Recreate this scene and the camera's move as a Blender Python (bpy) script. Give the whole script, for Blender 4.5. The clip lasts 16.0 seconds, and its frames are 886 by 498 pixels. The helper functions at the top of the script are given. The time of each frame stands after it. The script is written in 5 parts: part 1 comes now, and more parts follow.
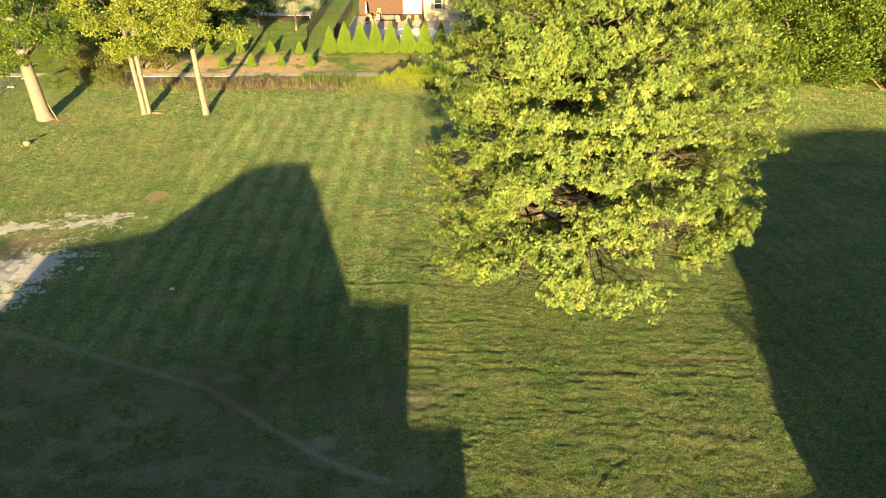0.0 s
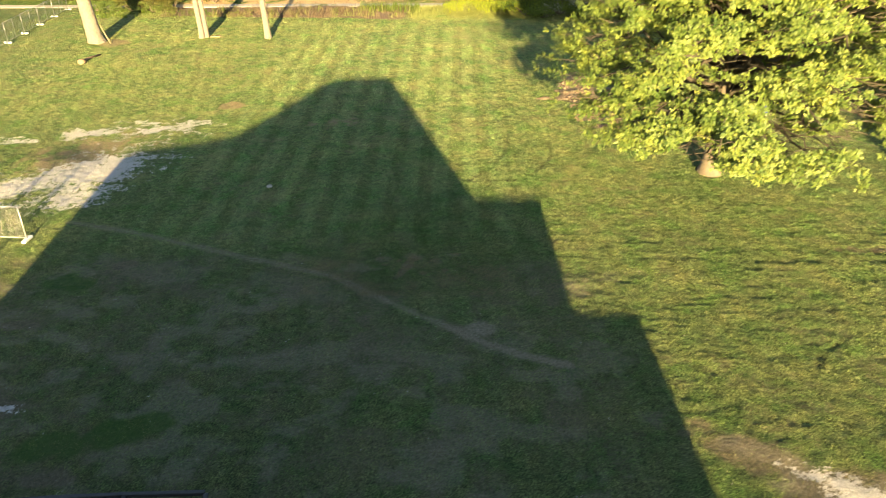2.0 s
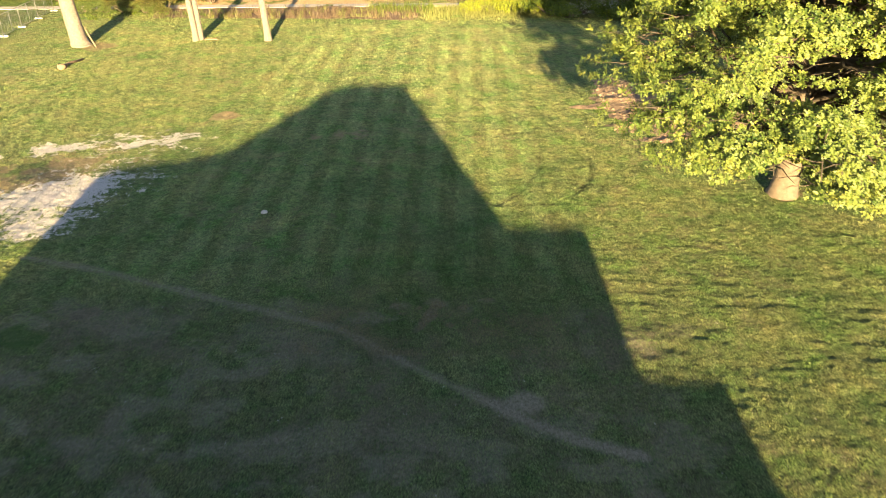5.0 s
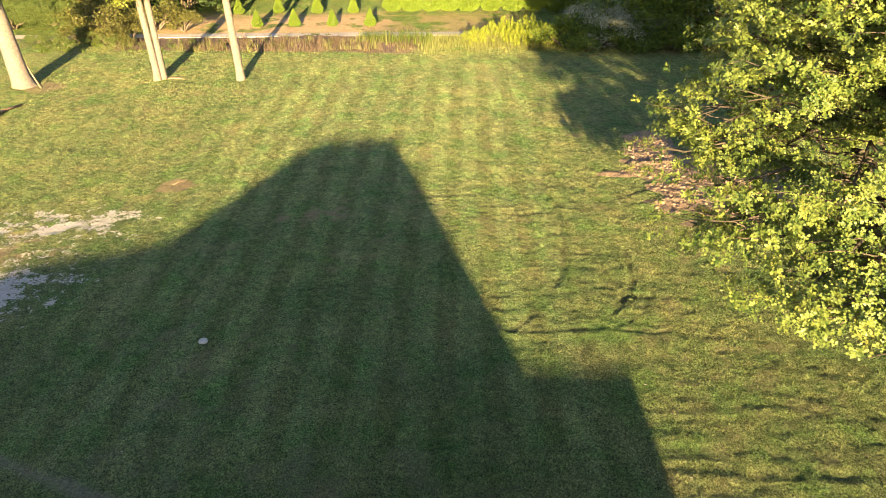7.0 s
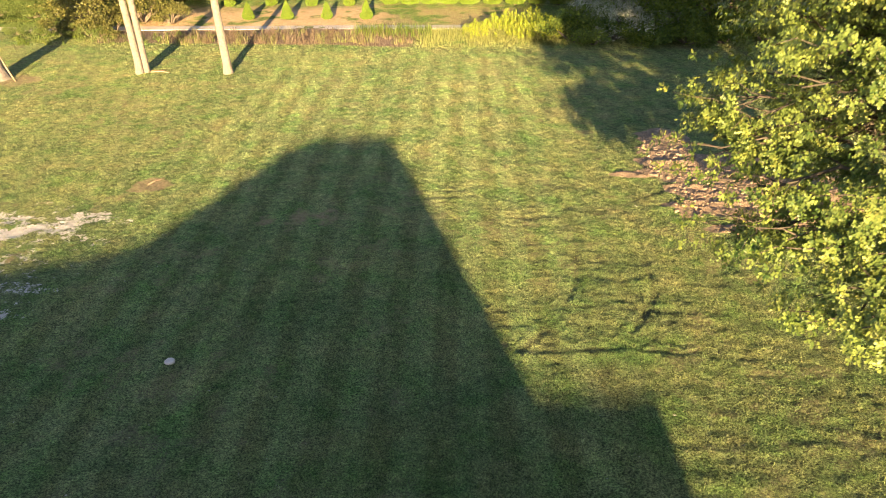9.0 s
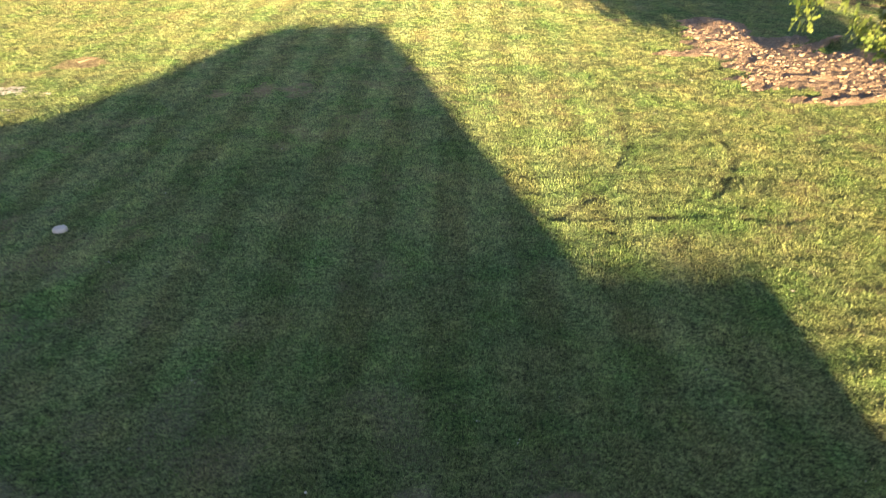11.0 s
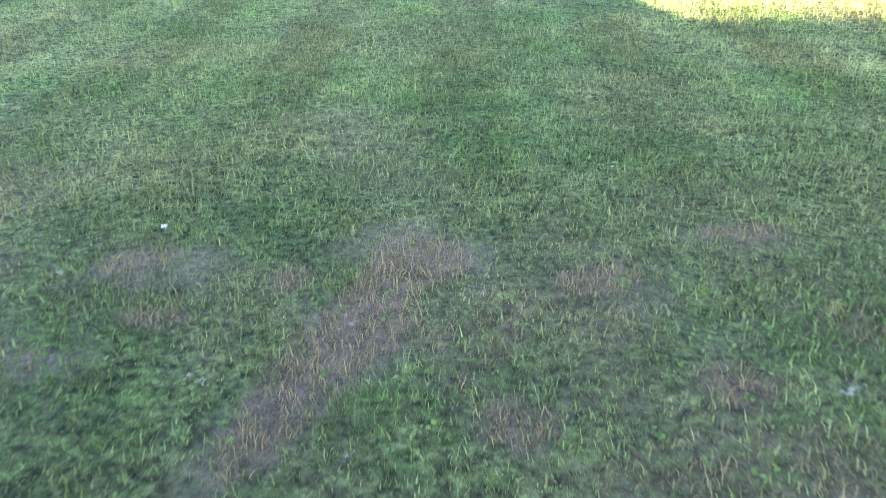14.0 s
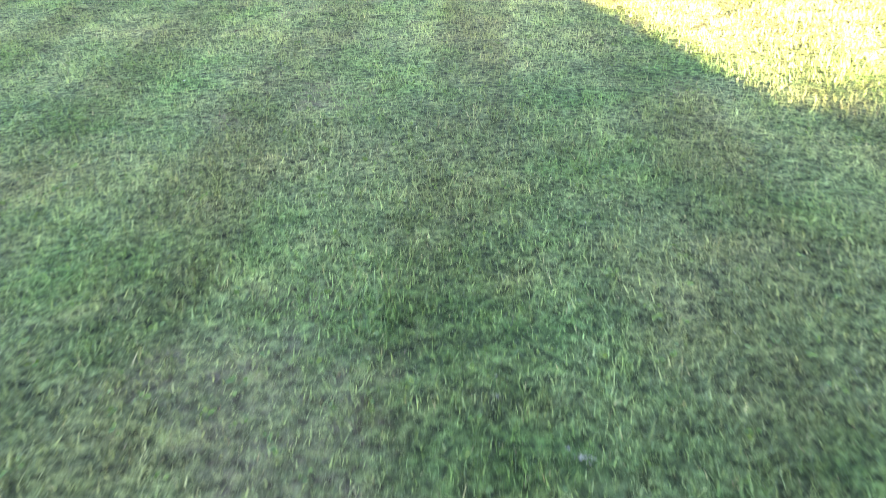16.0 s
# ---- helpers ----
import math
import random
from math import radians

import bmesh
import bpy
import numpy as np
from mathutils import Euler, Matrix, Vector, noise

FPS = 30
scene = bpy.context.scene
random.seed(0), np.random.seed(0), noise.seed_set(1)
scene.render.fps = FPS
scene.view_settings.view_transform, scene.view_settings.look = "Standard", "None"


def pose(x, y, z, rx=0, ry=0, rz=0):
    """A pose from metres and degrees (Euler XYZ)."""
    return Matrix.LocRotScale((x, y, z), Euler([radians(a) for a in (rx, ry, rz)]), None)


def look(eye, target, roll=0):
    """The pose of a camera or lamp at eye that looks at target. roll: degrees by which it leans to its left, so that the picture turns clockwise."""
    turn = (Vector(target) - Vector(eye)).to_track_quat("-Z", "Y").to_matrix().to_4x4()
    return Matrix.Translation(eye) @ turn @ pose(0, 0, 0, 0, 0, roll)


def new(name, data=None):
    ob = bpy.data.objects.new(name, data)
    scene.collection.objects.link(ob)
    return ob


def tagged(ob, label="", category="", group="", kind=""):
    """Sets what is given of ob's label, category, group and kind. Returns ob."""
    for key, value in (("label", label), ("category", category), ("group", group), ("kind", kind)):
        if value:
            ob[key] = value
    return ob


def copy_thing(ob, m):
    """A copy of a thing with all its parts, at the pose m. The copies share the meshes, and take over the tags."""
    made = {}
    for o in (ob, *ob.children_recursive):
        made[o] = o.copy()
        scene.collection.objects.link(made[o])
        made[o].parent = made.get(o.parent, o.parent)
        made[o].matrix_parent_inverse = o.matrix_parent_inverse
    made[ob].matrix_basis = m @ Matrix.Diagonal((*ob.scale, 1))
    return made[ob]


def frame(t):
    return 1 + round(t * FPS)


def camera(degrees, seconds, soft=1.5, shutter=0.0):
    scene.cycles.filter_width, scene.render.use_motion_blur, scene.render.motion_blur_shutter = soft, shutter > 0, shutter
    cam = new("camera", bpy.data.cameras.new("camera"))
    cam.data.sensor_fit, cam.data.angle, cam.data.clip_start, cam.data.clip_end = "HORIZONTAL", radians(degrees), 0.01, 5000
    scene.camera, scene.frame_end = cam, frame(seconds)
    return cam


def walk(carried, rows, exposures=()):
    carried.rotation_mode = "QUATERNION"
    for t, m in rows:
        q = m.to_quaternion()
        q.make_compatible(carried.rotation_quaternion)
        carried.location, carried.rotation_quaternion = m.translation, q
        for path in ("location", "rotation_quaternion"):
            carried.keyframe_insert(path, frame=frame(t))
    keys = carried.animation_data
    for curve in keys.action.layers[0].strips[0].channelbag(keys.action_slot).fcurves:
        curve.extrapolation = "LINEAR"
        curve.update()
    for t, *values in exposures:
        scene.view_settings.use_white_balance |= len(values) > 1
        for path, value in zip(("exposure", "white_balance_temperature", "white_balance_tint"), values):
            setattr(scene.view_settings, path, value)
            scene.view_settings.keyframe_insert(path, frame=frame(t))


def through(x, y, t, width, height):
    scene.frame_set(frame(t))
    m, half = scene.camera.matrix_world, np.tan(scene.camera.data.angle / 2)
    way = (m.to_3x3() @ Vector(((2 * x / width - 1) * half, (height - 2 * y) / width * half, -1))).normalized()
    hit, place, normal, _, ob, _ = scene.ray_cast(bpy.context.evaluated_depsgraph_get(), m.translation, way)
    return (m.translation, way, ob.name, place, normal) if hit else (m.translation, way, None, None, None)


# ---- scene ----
cam = camera(60.0, 16.0, soft=0.7, shutter=0.45)
PATH = [
    (0, (1.672, -3.353, 23.887), (1.639, -1.606, 22.914), -0.4),
    (0.5, (0.76, -2.908, 22.286), (0.725, -1.165, 21.307), -0.6),
    (1, (-0.749, -2.567, 20.516), (-0.786, -0.824, 19.536), -0.6),
    (1.5, (-2.816, -2.285, 18.736), (-2.853, -0.544, 17.754), -0.5),
    (2, (-4.973, -1.917, 17.012), (-5.016, -0.179, 16.024), -0.6),
    (2.5, (-5.849, -1.8, 16.022), (-5.898, -0.063, 15.032), -0.8),
    (3, (-5.923, -1.891, 15.994), (-5.977, -0.155, 15.002), -0.8),
    (3.2, (-5.898, -1.892, 16.008), (-5.954, -0.157, 15.015), -0.8),
    (3.73, (-5.871, -1.264, 15.903), (-5.927, 0.472, 14.913), -0.8),
    (4.25, (-5.895, 0.42, 15.626), (-5.953, 2.16, 14.643), -0.9),
    (4.78, (-5.935, 2.85, 15.336), (-5.995, 4.594, 14.358), -0.9),
    (5.3, (-5.956, 5.717, 15.191), (-6.016, 7.462, 14.216), -0.9),
    (5.5, (-5.955, 6.852, 15.184), (-6.016, 8.599, 14.212), -0.9),
    (6, (-5.971, 9.768, 15.175), (-6.036, 11.517, 14.207), -1.1),
    (6.5, (-6.035, 12.217, 15.146), (-6.1, 13.968, 14.182), -1.0),
    (7, (-6.017, 13.664, 15.094), (-6.084, 15.416, 14.131), -1.0),
    (7.5, (-5.986, 14.282, 14.992), (-6.054, 16.036, 14.032), -1.0),
    (8, (-5.995, 14.898, 14.937), (-6.063, 16.652, 13.978), -1.0),
    (8.2, (-6.025, 15.151, 14.929), (-6.092, 16.905, 13.97), -0.9),
    (8.72, (-6.1, 15.97, 14.388), (-6.166, 17.724, 13.428), -0.8),
    (9.25, (-6.176, 17.015, 13.057), (-6.237, 18.768, 12.096), -0.7),
    (9.78, (-6.259, 18.16, 11.31), (-6.316, 19.912, 10.347), -0.5),
    (10.3, (-6.359, 19.28, 9.521), (-6.415, 21.031, 8.558), -0.5),
    (10.5, (-6.401, 19.685, 8.88), (-6.457, 21.437, 7.916), -0.4),
    (11, (-6.47, 20.596, 7.39), (-6.53, 22.345, 6.422), -0.5),
    (11.5, (-6.485, 21.294, 5.961), (-6.548, 23.041, 4.989), -0.6),
    (12, (-6.456, 21.931, 4.531), (-6.531, 23.678, 3.561), -1.1),
    (12.5, (-6.428, 22.439, 3.483), (-6.504, 24.183, 2.508), -1.0),
    (13, (-6.484, 22.847, 2.662), (-6.556, 24.6, 1.701), -0.6),
    (13.5, (-6.616, 23.2, 2.083), (-6.688, 24.954, 1.125), -0.5),
    (14, (-6.689, 23.646, 2.033), (-6.764, 25.394, 1.065), -0.7),
    (14.5, (-6.695, 24.29, 2.062), (-6.775, 26.037, 1.091), -0.8),
    (15, (-6.674, 25.112, 2.055), (-6.762, 26.855, 1.08), -1.1),
    (15.5, (-6.681, 25.946, 2.088), (-6.772, 27.684, 1.103), -0.9),
    (16, (-6.68, 26.811, 2.103), (-6.781, 28.545, 1.111), -1.1),
]
walk(cam, [(t, look(eye, target, roll)) for t, eye, target, roll in PATH],
     exposures=[(0, 2.3, 6800, 6), (3, 2.72, 6650, 13), (8, 2.64, 6550, 24), (10.5, 2.78, 6400, 27), (11.5, 3.2, 6300, 27), (12.5, 3.88, 6100, 21), (13.5, 4.65, 5900, 28), (14.5, 5.2, 6050, 31), (16, 5.2, 6300, 33)])
# ---------------------------------------------------------------- light
SUN_EL, SUN_AZ = radians(10.3), radians(2.6)
world = bpy.data.worlds.new("world")
scene.world = world
world.use_nodes = True
wn = world.node_tree.nodes
sky = wn.new("ShaderNodeTexSky")
sky.sky_type, sky.sun_disc = "NISHITA", False
sky.sun_elevation, sky.sun_rotation = SUN_EL, math.pi - SUN_AZ
sky.air_density, sky.dust_density = 1.0, 0.6
world.node_tree.links.new(sky.outputs[0], wn["Background"].inputs[0])
wn["Background"].inputs[1].default_value = 0.05
sun_data = bpy.data.lights.new("sun", "SUN")
sun_data.energy, sun_data.angle, sun_data.color = 5.0, radians(0.53), (1.0, 0.72, 0.32)
sun = new("sun", sun_data)
SUN_DIR = Vector((math.sin(SUN_AZ) * math.cos(SUN_EL), -math.cos(SUN_AZ) * math.cos(SUN_EL), math.sin(SUN_EL)))
sun.matrix_world = look(SUN_DIR * 60, (0, 0, 0))


# ---------------------------------------------------------------- helpers
def mesh_of(name, verts, faces, mat=None, smooth=False):
    me = bpy.data.meshes.new(name)
    me.from_pydata(verts, [], faces)
    me.validate()
    if mat:
        me.materials.append(mat)
    if smooth:
        me.polygons.foreach_set("use_smooth", [True] * len(me.polygons))
    return me


def fast_mesh(name, verts, faces, mat):
    """verts (n, 3), faces (m, k): one mesh with all faces of k corners."""
    me = bpy.data.meshes.new(name)
    m, k = faces.shape
    me.vertices.add(len(verts))
    me.vertices.foreach_set("co", verts.astype(np.float32).ravel())
    me.loops.add(m * k)
    me.loops.foreach_set("vertex_index", faces.astype(np.int32).ravel())
    me.polygons.add(m)
    me.polygons.foreach_set("loop_start", np.arange(m, dtype=np.int32) * k)
    me.polygons.foreach_set("loop_total", np.full(m, k, dtype=np.int32))
    me.update(calc_edges=True)
    me.materials.append(mat)
    return me


def part(name, bm, material, parent, label=""):
    """Links a bmesh or a mesh as one part under a thing."""
    if isinstance(bm, bmesh.types.BMesh):
        me = bpy.data.meshes.new(name)
        bm.to_mesh(me)
        bm.free()
        me.materials.append(material)
    else:
        me = bm
        if material and not me.materials:
            me.materials.append(material)
    ob = new(name, me)
    ob.parent = parent
    if label:
        ob["label"] = label
    return ob


def thing(name, m, label, category, group="", kind=""):
    ob = new(name)
    ob.empty_display_size = 0.2
    ob.matrix_world = m
    return tagged(ob, label, category, group, kind)


def box(bm, x0, y0, z0, x1, y1, z1, bevel=0.0):
    made = bmesh.ops.create_cube(bm, size=1.0)["verts"]
    for v in made:
        v.co = Vector((x0 + (v.co.x + 0.5) * (x1 - x0), y0 + (v.co.y + 0.5) * (y1 - y0), z0 + (v.co.z + 0.5) * (z1 - z0)))
    if bevel:
        edges = {e for v in made for e in v.link_edges}
        bmesh.ops.bevel(bm, geom=list(edges), offset=bevel, segments=1, affect="EDGES")
    return bm


def boxed(*a, bevel=0.0):
    return box(bmesh.new(), *a, bevel=bevel)


def tube(bm, pts, radii, sides=8, cap=True):
    """A tapered tube along points."""
    rings = []
    for i, p in enumerate(pts):
        a, b = pts[max(i - 1, 0)], pts[min(i + 1, len(pts) - 1)]
        d = (Vector(b) - Vector(a)).normalized()
        u = d.orthogonal().normalized() if abs(d.z) < 0.95 else Vector((1, 0, 0))
        u = (u - d * u.dot(d)).normalized()
        w = d.cross(u)
        rings.append([bm.verts.new(Vector(p) + (u * math.cos(2 * math.pi * k / sides) + w * math.sin(2 * math.pi * k / sides)) * radii[i]) for k in range(sides)])
    for r, s in zip(rings, rings[1:]):
        for k in range(sides):
            f = bm.faces.new((r[k], r[(k + 1) % sides], s[(k + 1) % sides], s[k]))
            f.smooth = True
    if cap:
        bm.faces.new(rings[0][::-1])
        bm.faces.new(rings[-1])
    return bm


def hash2(ix, iy, seed):
    h = (ix.astype(np.int64) * 374761393 + iy.astype(np.int64) * 668265263 + seed * 974711) & 0x7FFFFFFF
    h = ((h ^ (h >> 13)) * 1274126177) & 0x7FFFFFFF
    return ((h ^ (h >> 16)) & 0xFFFFF) / float(0xFFFFF)


def vnoise(x, y, seed=0):
    """Smooth value noise, 0 to 1."""
    ix, iy = np.floor(x), np.floor(y)
    fx, fy = x - ix, y - iy
    fx, fy = fx * fx * (3 - 2 * fx), fy * fy * (3 - 2 * fy)
    a, b = hash2(ix, iy, seed), hash2(ix + 1, iy, seed)
    c, d = hash2(ix, iy + 1, seed), hash2(ix + 1, iy + 1, seed)
    return (a * (1 - fx) + b * fx) * (1 - fy) + (c * (1 - fx) + d * fx) * fy


def fnoise(x, y, seed=0, octaves=4):
    s, amp, tot = 0, 1.0, 0
    for o in range(octaves):
        s, tot = s + amp * vnoise(x * 2**o, y * 2**o, seed + o), tot + amp
        amp *= 0.55
    return s / tot


def step(a, b, v):
    t = np.clip((v - a) / (b - a), 0, 1)
    return t * t * (3 - 2 * t)


def blob(x, y, cx, cy, rx, ry, turn=0.0):
    """1 inside an ellipse, fading outwards: 1 at the centre, 0 at its rim."""
    c, s = math.cos(radians(turn)), math.sin(radians(turn))
    u, v = (x - cx) * c + (y - cy) * s, -(x - cx) * s + (y - cy) * c
    return 1 - np.sqrt((u / rx) ** 2 + (v / ry) ** 2)


def along(x, y, line):
    """The distance to a polyline, and how far along it (0 to 1)."""
    best, where = np.full(np.shape(x), 1e9), np.zeros(np.shape(x))
    n = len(line) - 1
    for i in range(n):
        (ax, ay), (bx, by) = line[i], line[i + 1]
        t = np.clip(((x - ax) * (bx - ax) + (y - ay) * (by - ay)) / ((bx - ax) ** 2 + (by - ay) ** 2), 0, 1)
        d = np.hypot(x - ax - t * (bx - ax), y - ay - t * (by - ay))
        where = np.where(d < best, (i + t) / n, where)
        best = np.minimum(best, d)
    return best, where


# ---------------------------------------------------------------- what lies on the lawn
def sand_mask(x, y):
    n, holes = fnoise(x * 0.8, y * 1.3, 5, 5), fnoise(x * 0.9 + 3, y * 1.5, 6, 4)
    low = np.maximum.reduce([blob(x, y, -25.2, 36.2, 2.3, 4.0, -35) + 0.05, blob(x, y, -28.6, 34.4, 4.4, 1.6, 10) - 0.16, blob(x, y, -25.0, 33.2, 1.8, 1.0, 0) - 0.05])
    top = np.maximum.reduce([blob(x, y, -23.6, 43.2, 2.9, 1.9, 20) + 0.05, blob(x, y, -27.4, 42.4, 3.6, 1.0, 6) - 0.05, blob(x, y, -33.0, 41.4, 3.4, 0.8, 0) - 0.15]) - 2.6 * np.maximum(0, holes - 0.40)
    spot = np.maximum.reduce([blob(x, y, 5.8, 14.4, 1.3, 0.5, -30) - 0.1, blob(x, y, 6.6, 13.6, 1.2, 0.6, -30), blob(x, y, -9.8, 13.0, 0.8, 0.4, 0) - 0.32, blob(x, y, -20.5, 17.2, 1.3, 0.3, 0) - 0.34])
    m = np.maximum.reduce([low, top, spot])
    return np.clip(0.46 + 0.55 * (m - 0.10 + (n - 0.5) * 1.6), 0, 1) * (m > -0.7)


DIRT = ((3.6, 52.6, 1.5, 2.6, -10), (4.6, 48.2, 3.0, 3.6, 10), (6.6, 46.2, 4.6, 2.9, 0), (9.0, 46.6, 4.5, 3.0, 10), (1.6, 48.7, 1.5, 0.35, 0), (4.2, 43.3, 1.6, 0.55, 0))
FURROWS = (((1.9, 47.35), (3.0, 47.5), (4.4, 47.3)), ((2.7, 45.75), (3.9, 45.6), (5.2, 45.75)), ((2.2, 44.15), (3.2, 44.3), (4.4, 44.0)), ((3.3, 42.85), (4.6, 43.2), (6.2, 43.3)), ((0.6, 48.75), (1.8, 48.7), (3.2, 49.0)), ((3.6, 46.6), (4.6, 46.5)), ((2.3, 50.2), (3.6, 50.0), (4.4, 50.4)))
HEAP = ((6.6, 52.4), (7.4, 49.6), (8.1, 47.4), (9.6, 45.6))


def dirt_mask(x, y):
    n = fnoise(x * 0.55, y * 1.1, 9, 5)
    m = np.maximum.reduce([blob(x, y, *d) for d in DIRT])
    return step(0.05, 0.2, m + (n - 0.5) * 1.2)


def dirt_height(x, y):
    """Scraped steps and the heap of soil beside the tree."""
    wob = (fnoise(x * 1.5, y * 1.5, 86, 3) - 0.5) * 0.5
    h = np.zeros(np.shape(x))
    for line in FURROWS:
        d, _ = along(x, y, line)
        h = h + 0.13 * np.exp(-(((d + wob) / 0.2) ** 2)) * step(0.3, 0.6, fnoise(x * 0.9, y * 0.9, 87, 3))
    d, s = along(x, y, HEAP)
    return h + 0.34 * np.exp(-(((d + wob) / 0.7) ** 2)) * step(0.0, 0.12, s) * step(1.0, 0.9, s)


TRACK = ((-24.0, 30.6), (-20.5, 29.6), (-15.9, 27.8), (-10.4, 25.7), (-8.6, 24.4), (-6.8, 22.95), (-5.2, 21.9), (-3.8, 20.9), (-2.4, 20.15), (-1.1, 19.7))
ARC = ((-24.5, 23.0), (-22.7, 22.3), (-19.8, 21.1), (-17.4, 20.0), (-14.6, 19.7), (-12.4, 19.95), (-11.1, 20.3))
RUTS = (((-2.0, 42.0), (-2.4, 39.2), (-3.1, 37.2), (-3.8, 36.2), (-4.6, 35.3)), ((-5.2, 37.5), (-4.1, 37.65), (-1.4, 37.75), (1.2, 37.4)),
        ((0.3, 40.8), (0.2, 38.6), (-0.9, 36.4), (-1.7, 35.6)), ((-2.9, 33.5), (-1.7, 34.8), (0.1, 36.4), (0.8, 37.8)), ((-4.6, 35.2), (-2.0, 35.4), (1.5, 35.2)),
        ((9.3, 21.4), (7.9, 20.2), (7.0, 18.9), (6.3, 17.6)), ((-8, 46.2), (-3, 46.8), (2, 49.6), (4, 51.5)), ((-6, 44.0), (-1, 44.6), (3, 47.5)),
        ((24.5, 64.5), (27, 62.6), (30, 62.0), (33, 63.5)), ((26, 66), (29, 64.2), (32, 65.2)))
STRIP = ((-7.1, 26.75), (-7.25, 26.45), (-7.43, 26.05), (-7.6, 25.7), (-7.75, 25.3))
LINE_Y = 27.5


def rut_height(x, y):
    """Wheel marks: a groove with a low berm."""
    h = np.zeros(np.shape(x))
    for line in RUTS:
        d, _ = along(x, y, line)
        d = d + (fnoise(x * 1.3, y * 1.3, 15, 3) - 0.5) * 0.35
        h = h + step(0.3, 0.55, fnoise(x * 0.7, y * 0.7, 17, 3)) * (0.022 * np.exp(-(((d - 0.22) / 0.12) ** 2)) - 0.03 * np.exp(-((d / 0.12) ** 2)))
    d = np.abs(y - LINE_Y + 0.03 * (x + 6) - (fnoise(x * 0.3, y * 0, 16, 2) - 0.5) * 0.8)
    return h - step(-4, 0, x) * step(22, 12, x) * 0.4 * (0.06 * np.exp(-((d / 0.2) ** 2)) - 0.04 * np.exp(-(((d - 0.35) / 0.2) ** 2)))


def rut_mask(x, y):
    """Torn turf and groove shade put into the wheel marks' colour, plus bare soil."""
    m = np.zeros(np.shape(x))
    wob = (fnoise(x * 1.3, y * 1.3, 15, 3) - 0.5) * 0.35
    for line in RUTS:
        d, _ = along(x, y, line)
        m = np.maximum(m, np.exp(-(((d + wob) / 0.11) ** 2)))
    d, _ = along(x, y, STRIP)
    bare = step(0.17, 0.03, d + (fnoise(x * 4, y * 4, 18, 4) - 0.5) * 0.35) * 0.95
    return np.maximum(m * step(0.2, 0.45, fnoise(x * 0.7, y * 0.7, 17, 3)), bare)


def worn_mask(x, y):
    """Thin, dry or trodden grass, 0 to 1."""
    n, fine = fnoise(x * 0.35, y * 0.35, 21, 4), fnoise(x * 1.6, y * 1.6, 31, 4)
    near = step(LINE_Y + 0.5, LINE_Y - 0.7, y + (fine - 0.5) * 1.2) * step(-44, -36, x) * step(4, -2, x) * np.clip(0.36 + 0.9 * (n - 0.5) + 1.0 * (fine - 0.5), 0, 0.75)
    soft = step(0.54, 0.7, n * 0.5 + fine * 0.5) * 0.4
    spots = np.maximum.reduce([
        blob(x, y, -7.3, 26.4, 0.22, 1.0, -20) + 0.3, blob(x, y, -7.0, 27.25, 0.36, 0.4, 0) + 0.1, blob(x, y, -6.0, 27.0, 0.38, 0.2, 0) - 0.15, blob(x, y, -6.5, 25.9, 0.22, 0.22, 0), blob(x, y, -7.6, 26.95, 0.14, 0.25, 0), blob(x, y, -5.15, 27.5, 0.34, 0.16, 0),
        blob(x, y, -8.5, 27.1, 0.5, 0.22, 20) - 0.2, blob(x, y, -5.6, 26.2, 0.3, 0.2, 0) - 0.1, blob(x, y, -8.2, 26.6, 0.3, 0.18, 0) - 0.1,
        blob(x, y, -20.45, 47.5, 1.3, 0.8, 10), blob(x, y, -12.8, 44.4, 6.0, 2.4, 4) - 0.55,
        blob(x, y, -26.5, 39.0, 6.5, 5.0, 40) - 0.3, blob(x, y, 14.5, 28.0, 6.0, 0.6, 0) - 0.3,
        blob(x, y, 4.0, 15.4, 4.2, 1.0, -32) - 0.1, blob(x, y, 6.2, 14.2, 2.0, 1.2, 0) + 0.0, blob(x, y, 8.8, 36.2, 2.0, 1.6, 0) - 0.45,
        blob(x, y, -20.5, 17.3, 1.6, 0.5, 0) + 0.2, blob(x, y, -22.0, 22.0, 1.0, 0.5, 0), blob(x, y, -19.4, 26.6, 1.0, 0.6, 0) - 0.1, blob(x, y, -19.4, 14.6, 1.0, 0.7, 0),
        blob(x, y, -9.6, 13.0, 0.9, 0.5, 0) + 0.2, blob(x, y, -11.0, 12.6, 0.5, 0.5, 0) + 0.2, blob(x, y, -17.0, 14.2, 1.6, 0.5, 0) - 0.1, blob(x, y, -34.5, 64.0, 2.2, 1.6, 0) - 0.1])
    spots = step(0.02, 0.5, spots + (fine - 0.5) * 1.1)
    return np.clip(np.maximum.reduce([near, soft, spots * 0.9]), 0, 1)


